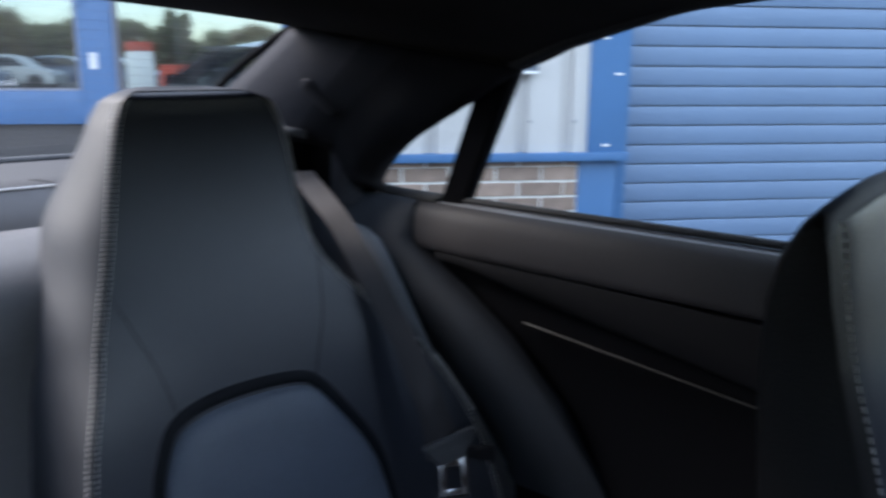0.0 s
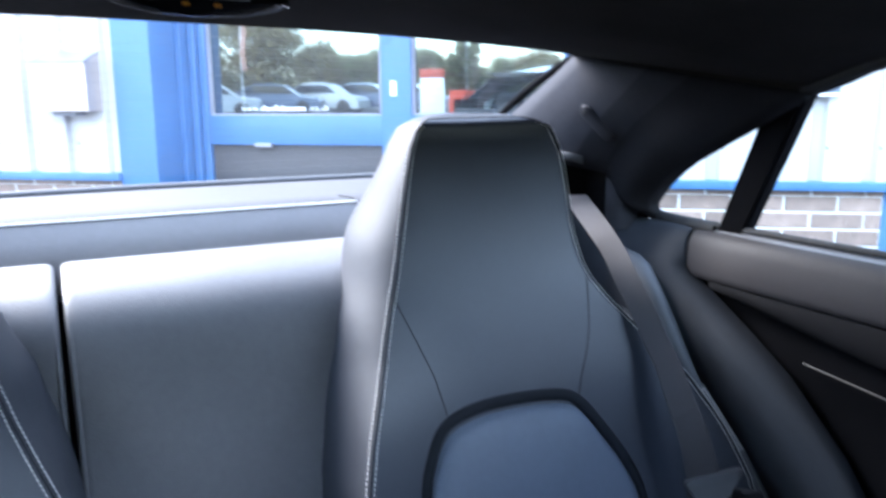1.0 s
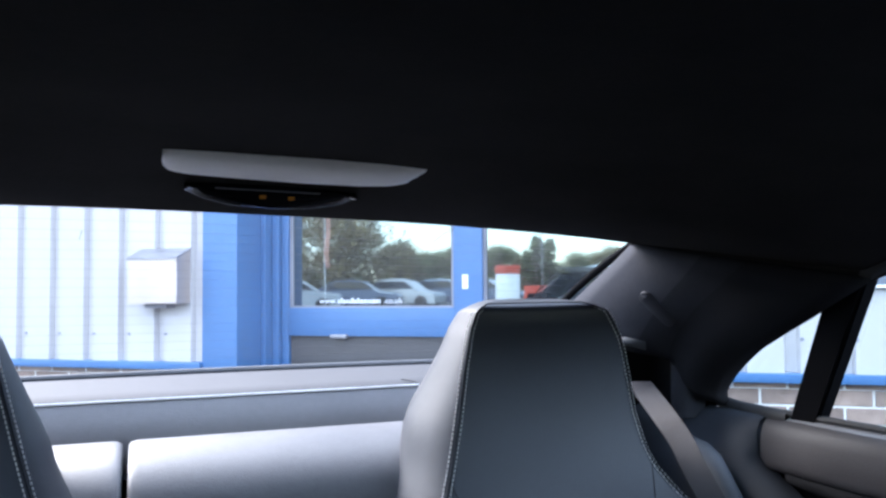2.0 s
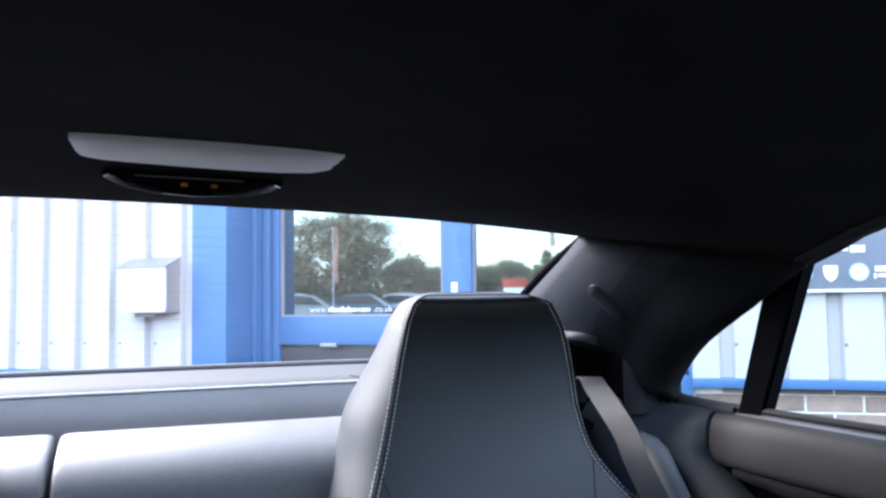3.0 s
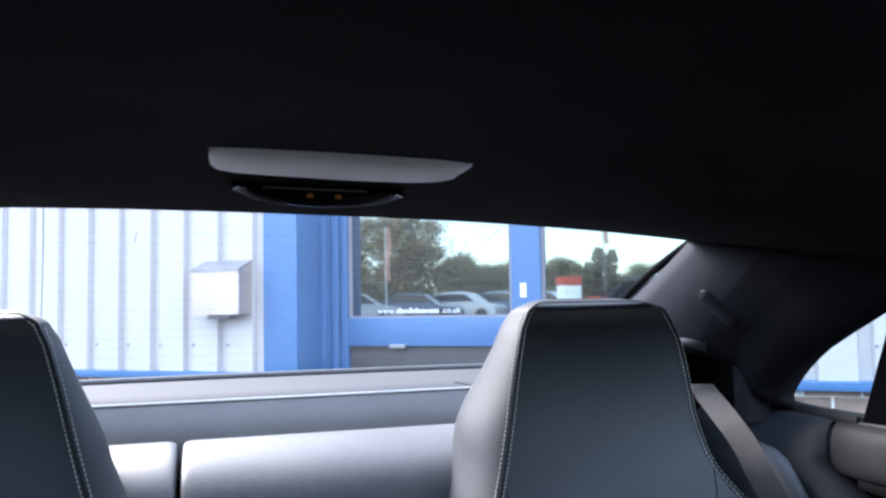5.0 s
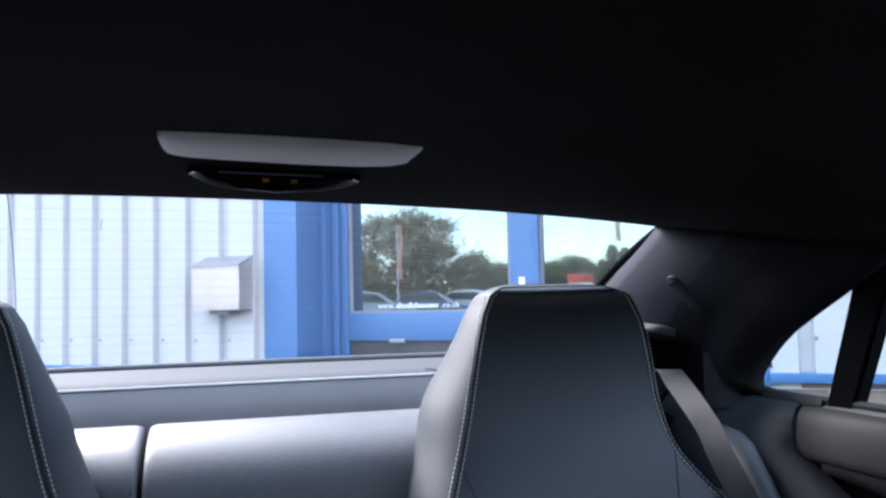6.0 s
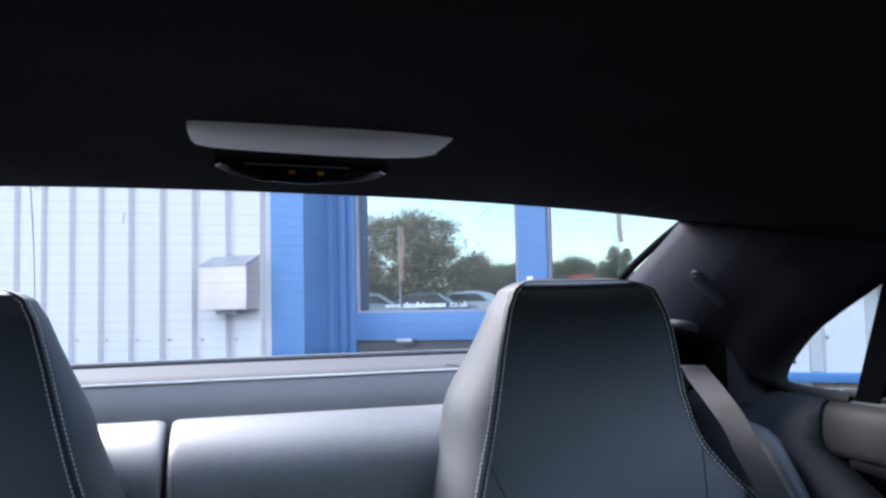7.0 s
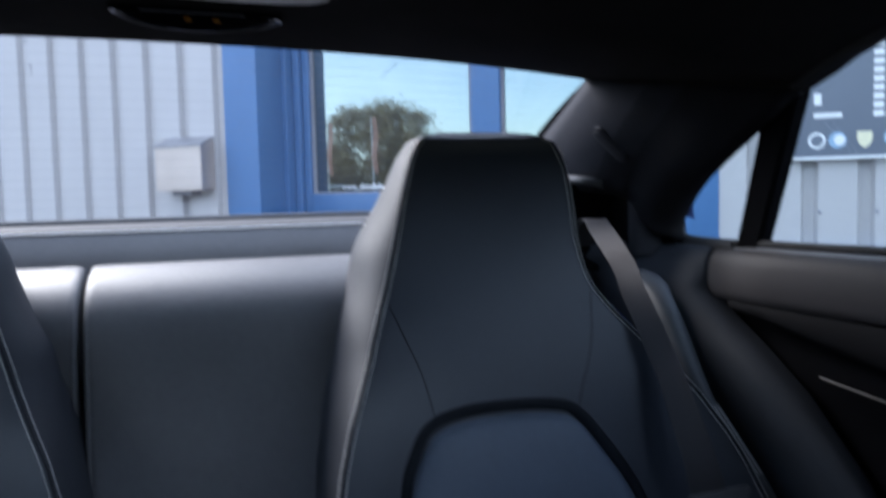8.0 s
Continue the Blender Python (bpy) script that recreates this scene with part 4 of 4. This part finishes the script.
# solid backing with the entrance and the shutter opening left free
wall_part("backing", boxes(((-9.0, 0.04, 0), (-2.86, 0.30, TOP)), ((-0.77, 0.04, 0), (0.60, 0.30, TOP)), ((-2.80, 0.04, 2.35), (-0.83, 0.30, TOP)), ((0.60, 0.16, 2.9), (5.2, 0.30, TOP)), ((5.2, 0.04, 0), (7.0, 0.30, TOP))), MORTAR, facade, "pale mortar backing")


def cladding(a0, a1, z0, z1):
    """One steel sheet with narrow troughs."""
    prof = [(a0, 0.0)]
    start, pitch = RIBS["left" if a0 < -2 else "right"]
    k = math.floor((a0 - start) / pitch)
    while True:
        c = start + (k + 1) * pitch
        k += 1
        if c + 0.03 > a1:
            break
        if c - 0.03 > a0:
            prof += [(c - 0.031, 0.0), (c - 0.021, 0.032), (c + 0.021, 0.032), (c + 0.031, 0.0)]
    prof.append((a1, 0.0))
    return grid([[(a, -0.032 + b, z) for a, b in prof] for z in (z0, z1)])


for a0, a1 in ((-8.99, -8.0), (-8.0, -7.0), (-7.0, -6.0), (-6.0, -5.0), (-5.0, -4.0), (-4.0, -2.995), (-0.64, 0.41), (5.2, 7.0)):
    wall_part("cladding_sheet", cladding(a0, a1, SILL_TOP, TOP), CLAD, facade, smooth=False)
for a0, a1 in ((-8.98, -2.996), (-0.64, 0.381)):
    wall_part("mortar_bed", boxes(((a0, -0.0065, 0), (a1, 0.039, SILL_LOW))), MORTAR, facade, "pale mortar bed")
wall_part("sill", boxes(((-9.0, -0.060, SILL_LOW), (-2.995, 0.04, SILL_TOP)), bevel=0.004), BLUE, facade, "blue painted sill flashing")
wall_part("sill", boxes(((-0.64, -0.060, SILL_LOW), (0.60, 0.04, SILL_TOP)), bevel=0.004), BLUE, facade, "blue painted sill flashing")
wall_part("roof_trim", boxes(((-9.05, -0.08, TOP - 0.25), (7.05, 0.32, TOP + 0.03)), bevel=0.01), BLUE, facade, "blue roof edge flashing")
screw = bmesh.new()
bmesh.ops.create_uvsphere(screw, u_segments=8, v_segments=5, radius=0.008)
first = wall_part("screw", screw, STEEL_DARK, facade)
first.location = (-6.2, -0.033, 0.892)
for (start, pitch), lo, hi in ((RIBS["left"], -6.0, -2.996), (RIBS["right"], -0.6, 0.38)):
    for k in range(-20, 4):
        a = start + 0.037 + k * pitch
        for z in (0.892, 1.9):
            if lo < a < hi:
                ob = new("screw", first.data)
                ob.parent, ob.location = facade, (a, -0.033, z)

# entrance posts, reveals and frames
ent = placed(tagged(new("entrance"), "blue framed glazed entrance set back in the facade", "entrance", kind="structure"))
wall_part("post", boxes(((-2.995, -0.04, 0), (-2.803, 0.325, 2.35)), bevel=0.004), BLUE, ent, "blue post")
wall_part("post", boxes(((-0.83, -0.04, 0), (-0.638, 0.325, 2.35)), bevel=0.004), BLUE, ent, "blue post")
wall_part("lintel", boxes(((-2.995, -0.04, 2.35), (-0.638, 0.325, 2.6)), bevel=0.004), BLUE, ent)
for a0, a1, b0, b1 in ((-2.803, -2.775, 0.20, 0.36), (-2.775, -2.735, 0.27, 0.37), (-2.735, -2.692, 0.30, 0.37)):
    wall_part("frame_jamb", boxes(((a0, b0, 0), (a1 - 0.003, b1, 2.35)), bevel=0.003), BLUE, ent)
wall_part("mullion", boxes(((-1.797, 0.29, 0), (-1.650, 0.37, 2.35)), bevel=0.003), BLUE, ent)
wall_part("frame_jamb", boxes(((-0.93, 0.29, 0), (-0.833, 0.37, 2.35)), bevel=0.003), BLUE, ent)
for a0, a1 in ((-2.692, -1.797), (-1.650, -0.93)):
    wall_part("mid_rail", boxes(((a0, 0.295, 0.867), (a1, 0.365, 1.012)), bevel=0.003), BLUE, ent)
    wall_part("bottom_rail", boxes(((a0, 0.295, 0.0), (a1, 0.365, 0.16)), bevel=0.003), BLUE, ent)
    wall_part("top_rail", boxes(((a0, 0.295, 2.22), (a1, 0.365, 2.35)), bevel=0.003), BLUE, ent)
    wall_part("bead", boxes(((a0, 0.312, 1.012), (a0 + 0.016, 0.325, 2.22)), ((a1 - 0.016, 0.312, 1.012), (a1, 0.325, 2.22)), ((a0, 0.312, 1.012), (a1, 0.325, 1.022))), STEEL_DARK, ent, "dark glazing bead")
    glazing = wall_part("glass_pane", boxes(((a0, 0.325, 1.012), (a1, 0.337, 2.22))), DOORGLASS, ent, "reflecting glass pane")
    if a0 > -1.7:   # this leaf hangs slightly out of true
        hinge = Vector((a0, 0.331, 0))
        glazing.matrix_local = Matrix.Translation(hinge) @ Matrix.Rotation(radians(-1.6), 4, "Z") @ Matrix.Translation(-hinge)
    wall_part("lower_panel", boxes(((a0, 0.325, 0.16), (a1, 0.337, 0.867))), LOWGLASS, ent, "lower glass pane, painted dull grey for the mirrored ground")
wall_part("room", boxes(((-2.9, 1.6, 0), (-0.7, 1.65, 2.4)), ((-2.95, 0.38, 0), (-2.9, 1.6, 2.4)), ((-0.7, 0.38, 0), (-0.65, 1.6, 2.4)), ((-2.9, 0.38, 2.4), (-0.7, 1.6, 2.45))), ROOM, ent)
# white web address on the glass: its ends in letters, the name between them as plain bars
def letters(text, size, a, b, z, m, parent):
    data = bpy.data.curves.new("lettering", "FONT")
    data.body, data.size, data.extrude, data.space_character = text, size, 0.0008, 1.06
    shape = new("lettering", data)
    bpy.context.view_layer.update()
    me = bpy.data.meshes.new_from_object(shape.evaluated_get(bpy.context.evaluated_depsgraph_get()))
    bpy.data.objects.remove(shape)
    me.materials.clear()
    me.materials.append(m)
    ob = new("lettering", me)
    ob.parent = parent
    ob.matrix_local = Matrix.Translation((a, b, z)) @ Matrix.Rotation(radians(90), 4, "X")
    return tagged(ob, "white " + text + " lettering")


letters("www.", 0.040, -2.530, 0.3215, 1.034, WHITE, ent)
letters(".co.uk", 0.040, -2.176, 0.3215, 1.034, WHITE, ent)
a = -2.424
rng = random.Random(4)
while a < -2.19:
    w, h = rng.choice((0.008, 0.011, 0.014)), rng.choice((0.019, 0.019, 0.027))
    wall_part("lettering", boxes(((a, 0.3215, 1.034), (a + w, 0.3245, 1.034 + h))), WHITE, ent, "white bar of lettering")
    a += w + 0.006
wall_part("door_label", boxes(((-1.752, 0.286, 1.105), (-1.722, 0.2895, 1.175))), WHITE, ent, "white label on the mullion")
wall_part("door_handle", boxes(((-2.45, 0.27, 0.856), (-2.36, 0.30, 0.876)), bevel=0.004), STEEL_LID, ent, "small grey door pull")

# mailbox
mail = thing("mailbox", WALL @ pose(-3.204, 0, 1.046), "brushed steel wall mailbox with sloping lid", "mailbox")
mail_rows = [[(x, y, z) for y, z in ((-0.150, 0.0), (-0.150, 0.224), (-0.033, 0.268), (-0.033, 0.0))] for x in (-0.138, 0.138)]
bm = grid(mail_rows, closed=True, cap=True)
bmesh.ops.bevel(bm, geom=list(bm.edges), offset=0.003, segments=2, affect="EDGES")
part("body", bm, STEEL, mail, "brushed steel body")
lid = [[(x, y, z) for y, z in ((-0.158, 0.217), (-0.158, 0.226), (-0.033, 0.276), (-0.033, 0.268))] for x in (-0.142, 0.142)]
part("lid", grid(lid, closed=True, cap=True), STEEL_LID, mail, "sloping steel lid, greyed for its darker lighting")
part("bracket", boxes(((-0.07, -0.11, -0.022), (0.05, -0.033, -0.002)), bevel=0.003), STEEL_DARK, mail)

# sign board with emblems
sign = thing("sign_board", WALL @ pose(-0.14, -0.034, 1.11), "grey sign board with pale emblems and lettering", "sign")
part("board", boxes(((-0.33, -0.022, 0), (0.31, 0.0, 0.95)), bevel=0.002), SIGN_GREY, sign)
part("lower_edge", boxes(((-0.33, -0.026, -0.012), (0.31, 0.0, -0.001))), WHITE, sign, "white lower edge")


def disc(x, z, r, m, lift, label="", sx=1.0):
    ring = lambda y: [(x + sx * r * math.cos(t), y, z + r * math.sin(t)) for t in np.arange(28) * math.tau / 28]
    return part("emblem", grid([ring(-0.022), ring(-0.022 - lift)], closed=True, cap=True), m, sign, label)


shield = [(-0.026, 0.03), (0.026, 0.03), (0.026, 0.0), (0.018, -0.02), (0.0, -0.034), (-0.018, -0.02), (-0.026, 0.0)]
part("emblem", grid([[(0.033 + p, -0.022, 0.062 + q) for p, q in shield], [(0.033 + p, -0.025, 0.062 + q) for p, q in shield]], closed=True, cap=True), YELLOW, sign, "pale yellow shield")
disc(0.134, 0.064, 0.036, PALE_BLUE, 0.002)
disc(0.134, 0.064, 0.029, WHITE, 0.004, "white round emblem")
disc(-0.062, 0.062, 0.032, PALE_BLUE, 0.002)
disc(-0.055, 0.062, 0.020, WHITE, 0.004)
disc(-0.135, 0.062, 0.032, WHITE, 0.002)
disc(-0.135, 0.062, 0.022, SIGN_GREY, 0.004)
bm = boxes(((0.19, -0.025, 0.066), (0.235, -0.022, 0.086)), ((0.186, -0.025, 0.038), (0.194, -0.022, 0.058)), ((0.20, -0.025, 0.044), (0.245, -0.022, 0.056)))
part("emblem", bm, WHITE, sign)
for x0, z0, x1, z1 in ((-0.147, 0.150, -0.047, 0.168), (0.106, 0.142, 0.158, 0.168), (-0.147, 0.200, -0.120, 0.245)):
    part("lettering", boxes(((x0, -0.025, z0), (x1, -0.022, z1))), WHITE, sign, "white bar of lettering")
for k in range(9):
    part("lettering", boxes(((0.062, -0.025, 0.148 + 0.033 * k), (0.098, -0.022, 0.170 + 0.033 * k))), WHITE, sign, "white bar of lettering")

# pier beside the roller shutter
pier = placed(tagged(new("shutter_pier"), "blue steel pier between cladding and roller shutter", "pier", kind="structure"))
wall_part("upper_face", boxes(((0.410, -0.050, SILL_TOP), (0.588, 0.04, 3.04)), bevel=0.004), BLUE, pier)
wall_part("lower_face", boxes(((0.381, -0.012, 0), (0.562, 0.10, SILL_LOW)), bevel=0.004), BLUE, pier)
wall_part("guide_rail", boxes(((0.562, 0.02, 0), (0.622, 0.16, 3.04)), bevel=0.004), BLUE, pier)
for a, z in ((0.472, 1.252), (0.539, 1.099), (0.492, 0.787)):
    wall_part("label_plate", boxes(((a - 0.016, -0.054, z - 0.005), (a + 0.016, -0.0505, z + 0.005))), WHITE, pier, "small white plate")
shutter = placed(tagged(new("roller_shutter"), "closed pale blue roller shutter of wide laths", "roller shutter", kind="structure"))
LATH = 0.0905
lath = grid([[(a, b, z) for b, z in ((0.112, 0.0), (0.0955, 0.0012), (0.0945, 0.004), (0.0941, 0.045), (0.0945, 0.0822), (0.0955, 0.0850), (0.112, 0.0862))] for a in (0.61, 5.2)])
lath_ob = wall_part("lath", lath, BLUE_LATH, shutter, sharp=60)
lath_ob.location = (0, 0, 0.684 - 7 * LATH)
for k in range(1, 33):
    ob = new("lath", lath_ob.data)
    ob.parent, ob.location = shutter, (0, 0, 0.684 + (k - 7) * LATH)
wall_part("shutter_back", boxes(((0.60, 0.118, 0), (5.2, 0.13, 3.04))), STEEL_DARK, shutter)

# bricks of the plinth
COURSE, BRK = 0.0705, 0.2112
bm = box(bmesh.new(), (0.005, -0.012, 0.005), (BRK - 0.005, 0.045, COURSE - 0.004), 0.003, 1)
brick_ob = wall_part("brick", bm, BRICK, facade)
brick_ob.location = (-0.2112, 0, 0.622)
for lo, hi in ((-0.64, 0.381), (-5.6, -2.995)):
    for row in range(-1, 10):
        z = 0.622 - COURSE * row if row >= 0 else 0.6905
        if z < -0.02:
            continue
        start = (0.0 if row % 2 == 0 else -BRK / 2)
        k = math.floor((lo - start) / BRK)
        while start + k * BRK < hi - 0.03:
            a = start + k * BRK
            k += 1
            if a < lo - 0.005 or (abs(a + 0.2112) < 1e-4 and row == 0):
                continue
            ob = new("brick", brick_ob.data)
            ob.parent, ob.location = facade, (a, 0, z)
            ob.scale.x, ob.scale.z = min(1.0, (hi - a) / BRK), 1.0 if row >= 0 else 0.37

# ---- what the entrance glass mirrors: the far side of the car park ----
def far(az, dist, z=0.0, turn=0.0):
    """A pose at az degrees left of the wall's normal, as seen in the glass."""
    a, d = radians(az), dist
    return WALL @ pose(-0.74 - d * math.sin(a), 4.18 - d * math.cos(a), z, 0, 0, turn)


def tree(m, height, spread, seed, leaf, label, conifer=False):
    rng = random.Random(seed)
    t = thing("tree", m, label, "tree", "trees across the car park")
    trunk_h = height * (0.35 if not conifer else 0.9)
    bm = tube([(0.1 * math.sin(k), 0.1 * math.cos(k), trunk_h * k / 5) for k in range(6)], height * 0.022, 8)
    tips = []
    for k in range(9):
        a, up = rng.uniform(0, math.tau), rng.uniform(0.45, 0.85)
        r = spread * rng.uniform(0.45, 0.8) * (1 - 0.6 * max(0, up - 0.5))
        tip = Vector((r * math.cos(a), r * math.sin(a), height * up))
        tube([(0, 0, trunk_h * 0.7), tip * 0.5 + Vector((0, 0, trunk_h * 0.4)), tip], height * 0.008, 6, bm)
        tips.append(tip)
    part("trunk", bm, BARK, t)
    verts, faces = [], []
    clumps = []
    for k in range(96):
        if conifer:
            up = rng.uniform(0.08, 1.0)
            r = spread * (1 - up) * rng.uniform(0.2, 1.0) + 0.1
        else:
            up = rng.uniform(0.30, 0.97)
            r = spread * math.sqrt(max(0.02, 1 - ((up - 0.58) / 0.42) ** 2)) * rng.uniform(0.1, 0.95)
        a = rng.uniform(0, math.tau)
        clumps.append((Vector((r * math.cos(a), r * math.sin(a), height * up)), spread * rng.uniform(0.08, 0.22) * (0.6 if conifer else 1)))
    for c, r in clumps:
        for k in range(260):
            d = Vector((rng.gauss(0, 0.62), rng.gauss(0, 0.62), rng.gauss(0, 0.5))) * r
            s = rng.uniform(0.05, 0.12) * height / 6
            x, y = Vector((rng.gauss(0, 1), rng.gauss(0, 1), rng.gauss(0, 1))).normalized(), Vector((rng.gauss(0, 1), rng.gauss(0, 1), rng.gauss(0, 1))).normalized()
            y = (y - x * x.dot(y)).normalized()
            n = len(verts)
            p = c + d
            verts += [p - s * x, p + 0.5 * s * y, p + s * x, p - 0.5 * s * y]
            faces.append((n, n + 1, n + 2, n + 3))
    me = bpy.data.meshes.new("crown")
    me.from_pydata([tuple(v) for v in verts], [], faces)
    me.materials.append(leaf)
    crown = new("crown", me)
    crown.parent = t
    return t


tree(far(23.0, 46), 5.9, 4.0, 11, LEAF, "broad green tree with some autumn leaves")
for i, (az, d, h, sp) in enumerate(((27.0, 60, 4.6, 2.6), (30.5, 55, 5.5, 3.0), (18.5, 62, 4.2, 2.4), (16.4, 68, 3.9, 2.6), (14.4, 70, 4.1, 2.6), (14.6, 66, 4.0, 2.6), (16.6, 72, 3.6, 2.4), (9.0, 70, 3.6, 2.6), (6.5, 66, 4.0, 2.6))):
    tree(far(az, d), h, sp, 20 + i, LEAF_DARK if i % 2 else LEAF, "dark green tree at the edge of the car park")
for az, h, sp, seed in ((11.9, 4.25, 1.5, 41), (11.1, 4.1, 1.3, 42), (12.6, 3.3, 1.6, 43)):
    tree(far(az, 55), h, sp, seed, LEAF_DARK, "dark conifer at the edge of the car park", conifer=True)


# unseen tree belt outside the mirrored sector, added to shape light and reflections
woods = random.Random(77)
verts, faces = [], []
for k in range(420):
    az = woods.choice((woods.uniform(38, 92), woods.uniform(-85, -6)))
    spot = far(az, woods.uniform(40, 50)).translation + Vector((0, 0, woods.uniform(0.3, 7.5)))
    for j in range(26):
        p = spot + Vector((woods.gauss(0, 0.9), woods.gauss(0, 0.9), woods.gauss(0, 0.8)))
        x = Vector((woods.gauss(0, 1), woods.gauss(0, 1), woods.gauss(0, 1))).normalized()
        y = x.orthogonal().normalized() * woods.uniform(0.3, 0.5)
        x = x * woods.uniform(0.5, 0.9)
        n = len(verts)
        verts += [tuple(p - x), tuple(p + y), tuple(p + x), tuple(p - y)]
        faces.append((n, n + 1, n + 2, n + 3))
for k in range(420):   # the hedge behind the parked cars
    spot = far(woods.uniform(1, 39), woods.uniform(76, 84)).translation + Vector((0, 0, woods.uniform(0.1, 2.3)))
    for j in range(20):
        p = spot + Vector((woods.gauss(0, 0.8), woods.gauss(0, 0.8), woods.gauss(0, 0.3)))
        x = Vector((woods.gauss(0, 1), woods.gauss(0, 1), woods.gauss(0, 1))).normalized()
        y = x.orthogonal().normalized() * woods.uniform(0.15, 0.3)
        x = x * woods.uniform(0.25, 0.5)
        n = len(verts)
        verts += [tuple(p - x), tuple(p + y), tuple(p + x), tuple(p - y)]
        faces.append((n, n + 1, n + 2, n + 3))
me = bpy.data.meshes.new("woods")
me.from_pydata(verts, [], faces)
me.materials.append(LEAF_DARK)
tagged(new("woods", me), "dark green hedge, and an unseen belt of trees added to limit side light", "woods", kind="stuff")


def parked_car(m, paint, label):
    c = thing("parked_car", m, label, "car", "parked cars")
    prof = [(-2.2, 0.30), (-2.2, 0.62), (-2.05, 0.78), (-1.2, 0.90), (-0.5, 1.36), (0.1, 1.45), (0.9, 1.42), (1.7, 1.02), (2.1, 0.92), (2.2, 0.6), (2.2, 0.3)]
    rows = [[(x, y * (1 - 0.05 * abs(u) ** 3), z) if z < 0.95 else (x * 0.82, y, z) for x, y, z in [(0.88 * u, p[0], p[1] - 0.05 * abs(u) ** 4) for p in prof]] for u in np.linspace(-1, 1, 11)]
    part("body", grid(rows, closed=False, cap=True), paint, c, sharp=35)
    for s in (1, -1):
        q = [(s * 0.83, y, z) for y, z in ((-1.0, 0.95), (-0.45, 1.30), (0.85, 1.34), (1.45, 1.02))]
        part("side_window", grid([q[:2] + q[2:], [(s * 0.86, p[1], p[2]) for p in q]], closed=True, cap=True), AUTOGLASS, c)
    for x in (0.8, -0.8):
        for y in (-1.35, 1.35):
            part("tyre", tube([(x - 0.1, y, 0.32), (x + 0.1, y, 0.32)], 0.32, 20), TYRE, c)
    return c


for az, d, p, turn, lb in ((26.2, 36, SILVER, 70, "silver hatchback parked beside a flag"), (21.8, 38, NAVY, 80, "dark blue saloon parked under the trees"), (18.6, 40, SILVER, 95, "silver saloon parked in the row"), (15.6, 42, NAVY, 90, "dark blue saloon parked near the hedge"), (30.6, 36, NAVY, 80, "dark blue hatchback parked in the row")):
    parked_car(far(az, d, 0, turn), p, lb)


def flag(m, h, lb, low, paint):
    f = thing("feather_flag", m, lb, "flag")
    part("pole", tube([(0, 0, 0), (0, 0, h)], 0.022, 8), paint, f)
    rows = [[(x, 0.05 * math.sin(3 * z + x), z) for x in np.linspace(0.03, 0.28, 5)] for z in np.linspace(h * low, h * 0.99, 12)]
    part("banner", grid(rows), BANNER, f, "faded red banner")
    return f


for az, d, h in ((24.0, 34, 4.2), (27.1, 34, 4.0)):
    flag(far(az, d, 0, 20), h, "faded red feather flag on a white pole", 0.45, WHITE)
flag(far(11.5, 40, 0, 20), 5.9, "faded red feather flag on a dark pole", 0.62, STEEL_DARK)
board = thing("price_board", far(13.75, 24, 0, -10), "red and white free-standing price board", "sign")
part("panel", boxes(((-0.35, -0.03, 0.30), (0.35, 0.03, 1.44)), bevel=0.01), WHITE, board, "white panel")
part("header_panel", boxes(((-0.37, -0.035, 1.44), (0.37, 0.035, 1.69)), bevel=0.01), RED, board, "red header")
for x in (-0.16, 0.16):
    for z in (1.12, 1.28):
        part("lettering", boxes(((x - 0.11, -0.036, z - 0.05), (x + 0.11, -0.031, z + 0.05))), PALE_BLUE, board, "pale blue bar of lettering")
for x in (-0.32, 0.32):
    part("foot", boxes(((x - 0.035, -0.2, 0), (x + 0.035, 0.2, 0.30))), STEEL_DARK, board)
low = thing("banner_board", far(11.6, 26, 0, -10), "low red banner board on short legs", "sign")
part("panel", boxes(((-0.47, -0.03, 0.35), (0.47, 0.03, 1.09)), bevel=0.01), RED, low)
for x in (-0.40, 0.40):
    part("leg", boxes(((x - 0.03, -0.15, 0), (x + 0.03, 0.15, 0.35))), STEEL_DARK, low)
